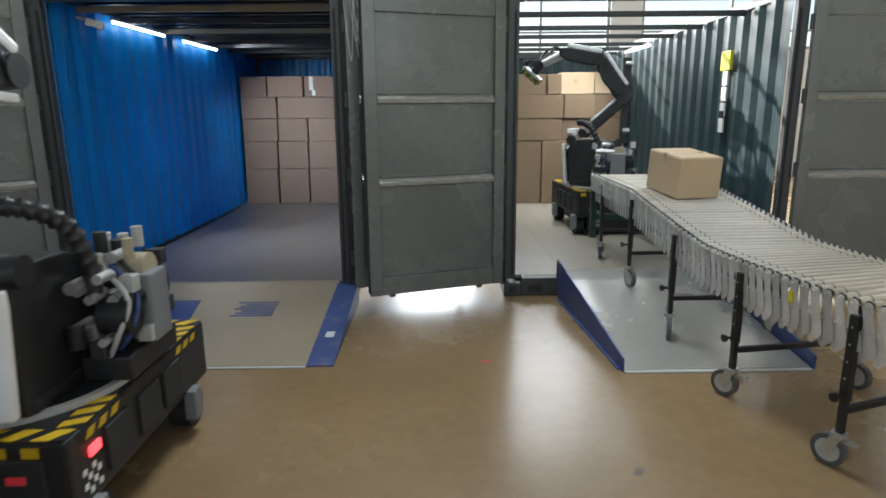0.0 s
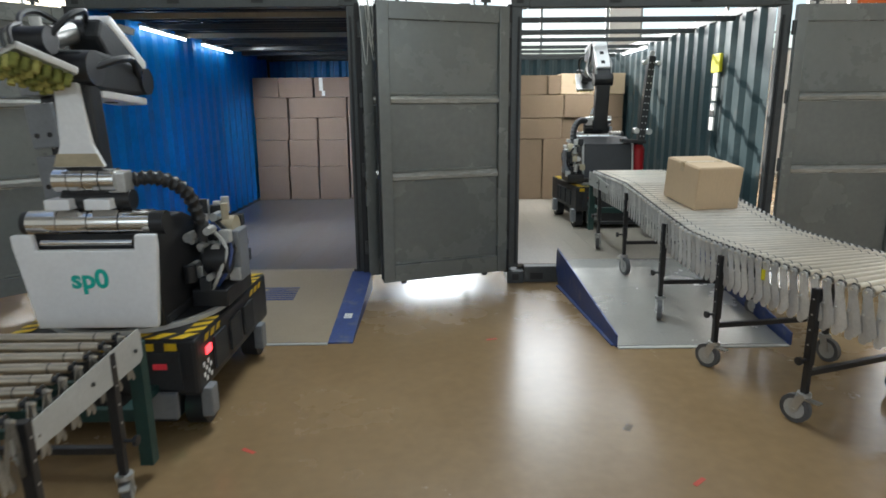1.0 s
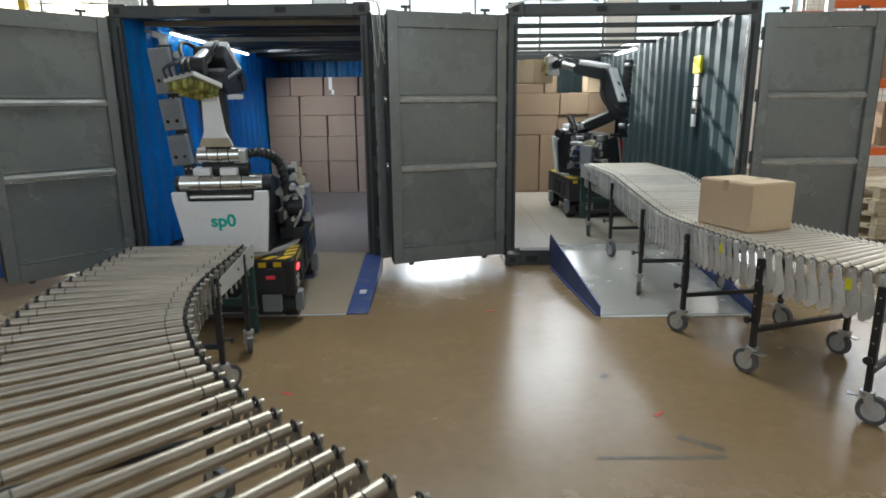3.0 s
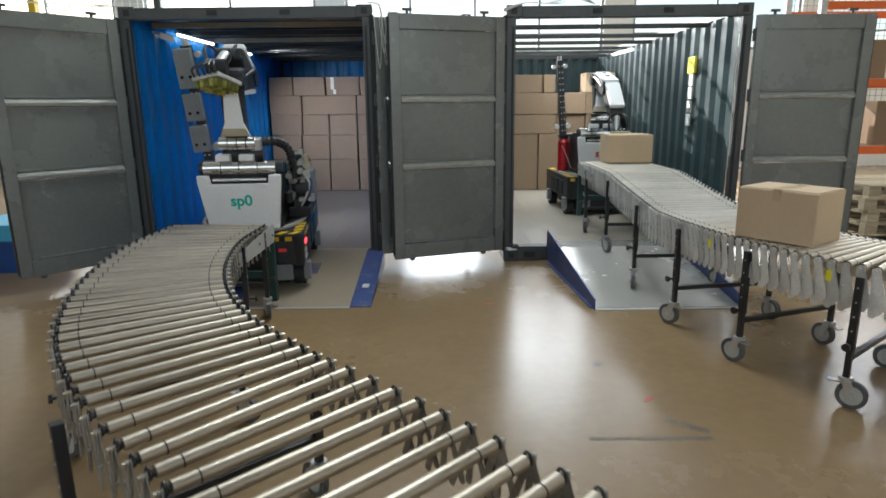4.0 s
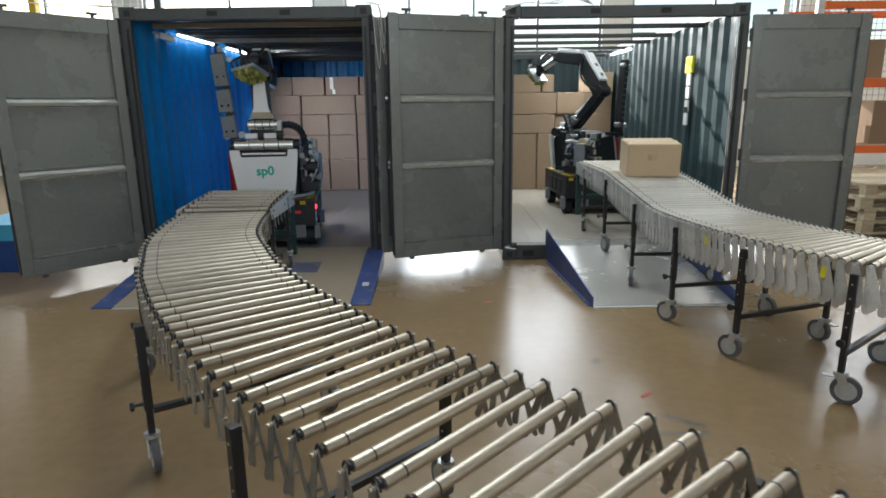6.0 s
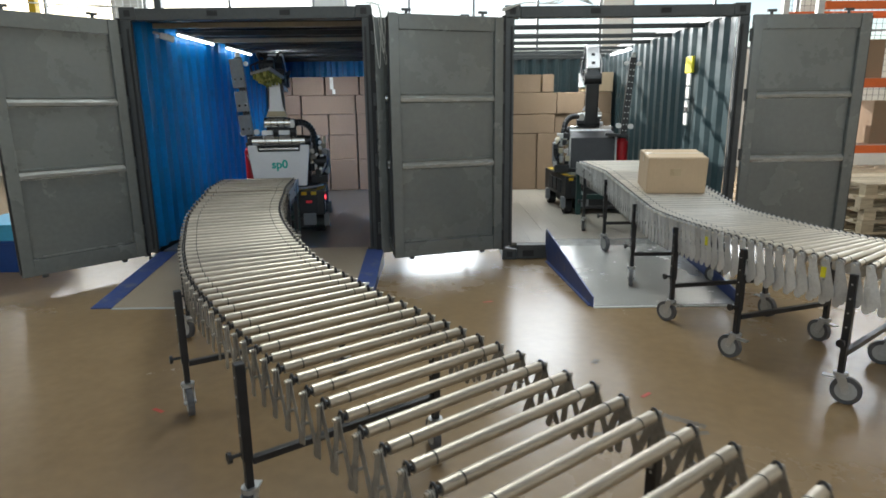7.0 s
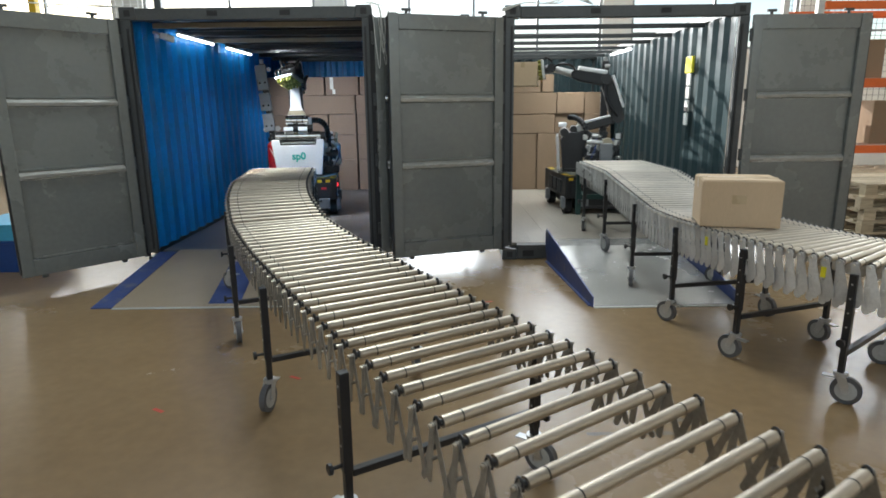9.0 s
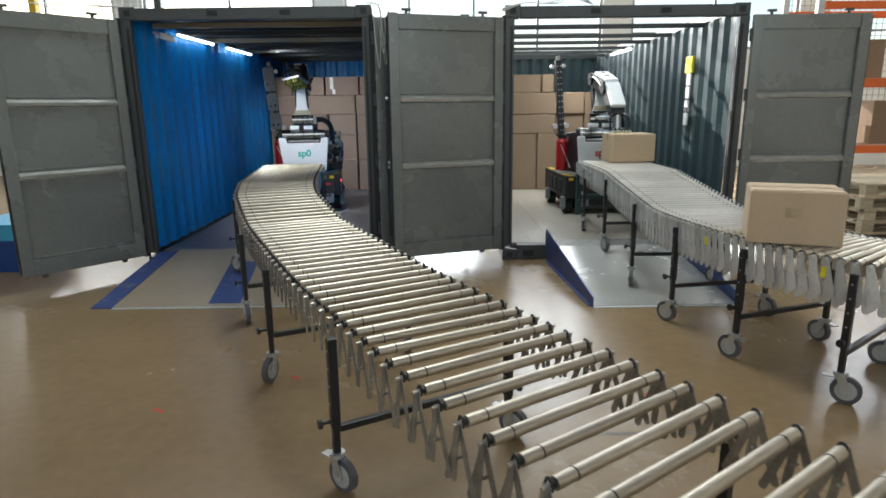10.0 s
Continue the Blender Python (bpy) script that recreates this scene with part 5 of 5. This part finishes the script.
# ---- motions ----
# time, turret's yaw (0 faces out of the container), arm posture
ARM = [
    (0.0, -112, REACH), (0.25, -142, (125, 55, 2, -30, -40)), (0.5, -178, LOOK_BACK), (1.0, -184, LOOK_BACK), (1.6, -185, LOOK_BACK), (2.0, -184, LIFT_BACK), (2.7, -182, LIFT_BACK),
    (3.05, -130, CARRY), (3.3, -70, CARRY), (3.6, -26, RAISE), (3.8, -12, RAISE), (4.0, -2, PLACE), (4.6, 0, PLACE), (4.9, -4, HOVER), (5.05, -10, HOVER),
    (5.3, -55, (135, 25, -25, 0, -35)), (5.5, -92, SWING), (5.8, -125, REACH), (6.2, -155, (125, 55, 2, -30, -40)), (6.6, -180, LOOK_BACK), (7.0, -192, LOOK_BACK), (7.5, -206, LOOK_BACK),
    (8.0, -208, LOOK_BACK), (8.3, -198, LIFT_BACK), (8.55, -180, LIFT_BACK), (8.8, -135, CARRY), (9.0, -104, CARRY), (9.2, -78, CARRY), (9.4, -34, (125, 30, -12, -25, -4)),
    (9.55, -18, RAISE), (9.75, -8, RAISE), (9.95, 0, PLACE), (10.0, 0, PLACE),
]


def arm_at(t):
    for (t0, y0, p0), (t1, y1, p1) in zip(ARM, ARM[1:]):
        if t <= t1:
            k = (t - t0) / (t1 - t0)
            return y0 + (y1 - y0) * k, tuple(a + (b - a) * k for a, b in zip(p0, p1))
    return ARM[-1][1], ARM[-1][2]


def held(t):
    """Where a box in the gripper stands at this time: its own pose, from the arm's."""
    yaw, angles = arm_at(t)
    m = pose(2.15, 2.36, 0.16, 0, 0, 3) @ pose(0, 0, TURRET_Z, 0, 0, yaw) @ arm_poses(angles)[4]
    p = m @ Vector((0, WRIST + 0.09 + BOX_D / 2, 0))
    return pose(p.x, p.y, p.z - BOX_H / 2 - 0.03, 0, 0, yaw + 3)


def on_rollers(x, y, rz):
    z = ground(y) + ROLLER_TOP + 0.002
    a, b = ground(y + 0.2), ground(y - 0.2)
    return pose(x, y, max(z, (a + b) / 2 + ROLLER_TOP + 0.002), math.degrees(math.atan2(a - b, 0.4)), 0, rz)


def motions():
    times = sorted(TOW)
    # towed conveyor, piece by piece
    for ob, s, z in CONV_L.items:
        # the leg frames spread as the conveyor is drawn out
        spread = STRETCH if z == 0.0 and s > 2 else {}
        walk(ob, [(t, Conveyor.pose_at(TOW[t], s * spread.get(t, 1.0), z)) for t in times])
    # towing robot: wheels follow the floor, the ramp and the container floor
    rows = []
    track = {0.0: (-1.69, 0.97, 0), 1.0: (-1.69, 0.97, 0), 2.5: (-1.65, 0.98, 3), 4.0: (-1.76, 0.95, 5), 4.5: (-1.85, 0.93, 6), 5.5: (-1.90, 0.95, 7), 7.5: (-1.95, 1.08, 8),
             9.0: (-1.98, 1.14, 8), 10.0: (-2.01, 1.16, 8)}
    for t in times:
        x, gap, turn = track[t]
        y = TOW[t].p[0].y + gap
        a, b = ground(y - 0.35), ground(y + 0.35)
        rows.append((t, pose(x, y, (a + b) / 2, math.degrees(math.atan2(b - a, 0.7)), 0, turn)))
    walk(ROBOT_L, rows)
    # unloading robot
    ts = [k / 10 for k in range(0, 101)]
    spins = [pose(0, 0, TURRET_Z, 0, 0, arm_at(t)[0]) for t in ts]
    for ob, rest in TURRET_R:
        walk(ob, [(t, m @ pose(0, 0, -TURRET_Z) @ rest) for t, m in zip(ts, spins)])
    poses = [[m @ p for p in arm_poses(arm_at(t)[1])] for t, m in zip(ts, spins)]
    for k, ob in enumerate(LINKS_R):
        walk(ob, [(t, p[k]) for t, p in zip(ts, poses)])
    # boxes: riding, set down and carried on, held
    a, b, c = MOVING
    walk(a, [(0, on_rollers(2.06, -0.24, 10)), (0.7, on_rollers(2.075, -0.62, 9)), (1.5, on_rollers(2.085, -1.06, 8)), (2.0, on_rollers(2.09, -1.35, 11)), (2.5, on_rollers(2.09, -1.67, 13)),
             (3.0, on_rollers(2.09, -2.02, 19)), (3.4, on_rollers(2.10, -2.29, 26)), (3.8, on_rollers(2.12, -2.53, 33)), (4.2, on_rollers(2.205, -2.70, 40)), (4.6, on_rollers(2.32, -2.83, 48)),
             (5.0, on_rollers(2.46, -3.0, 52)), (5.4, on_rollers(2.78, -3.29, 56)), (5.8, on_rollers(3.10, -3.56, 58)), (7.0, on_rollers(4.0, -4.12, 60)), (10, on_rollers(4.02, -4.13, 60))])
    pick = [(t, held(t)) for t in (2.0, 2.2, 2.4, 2.7, 2.9, 3.1, 3.3, 3.5, 3.7, 3.85, 4.0)]
    walk(b, [(0, pose(2.22, 4.62, 1.832)), (1.55, pose(2.22, 4.62, 1.832)), (1.8, pose(2.22, 4.48, 1.93))] + [(t, m @ pose(0, 0, 0, 0, 0, 180)) for t, m in pick]
         + [(4.4, on_rollers(2.16, 0.56, -6)), (5.0, on_rollers(2.135, 0.38, -8)), (5.4, on_rollers(2.105, 0.17, -5)), (6.2, on_rollers(2.095, -0.35, -6)), (7.0, on_rollers(2.083, -0.87, -7)),
            (7.5, on_rollers(2.083, -1.18, -8)), (8.0, on_rollers(2.09, -1.48, -10)), (8.5, on_rollers(2.07, -1.82, -12.5)), (9.0, on_rollers(2.06, -2.17, -15)), (9.5, on_rollers(2.085, -2.47, -18.5)),
            (10, on_rollers(2.15, -2.71, -22.5))])
    pick = [(t, held(t)) for t in (8.3, 8.45, 8.6, 8.8, 9.0, 9.2, 9.4, 9.55, 9.75, 9.9, 10.0)]
    walk(c, [(0, pose(2.732, 4.62, 1.832)), (7.85, pose(2.732, 4.62, 1.832)), (8.1, pose(2.72, 4.46, 1.95, 0, 0, -6))] + [(t, m @ pose(0, 0, 0, 0, 0, 180)) for t, m in pick])


motions()
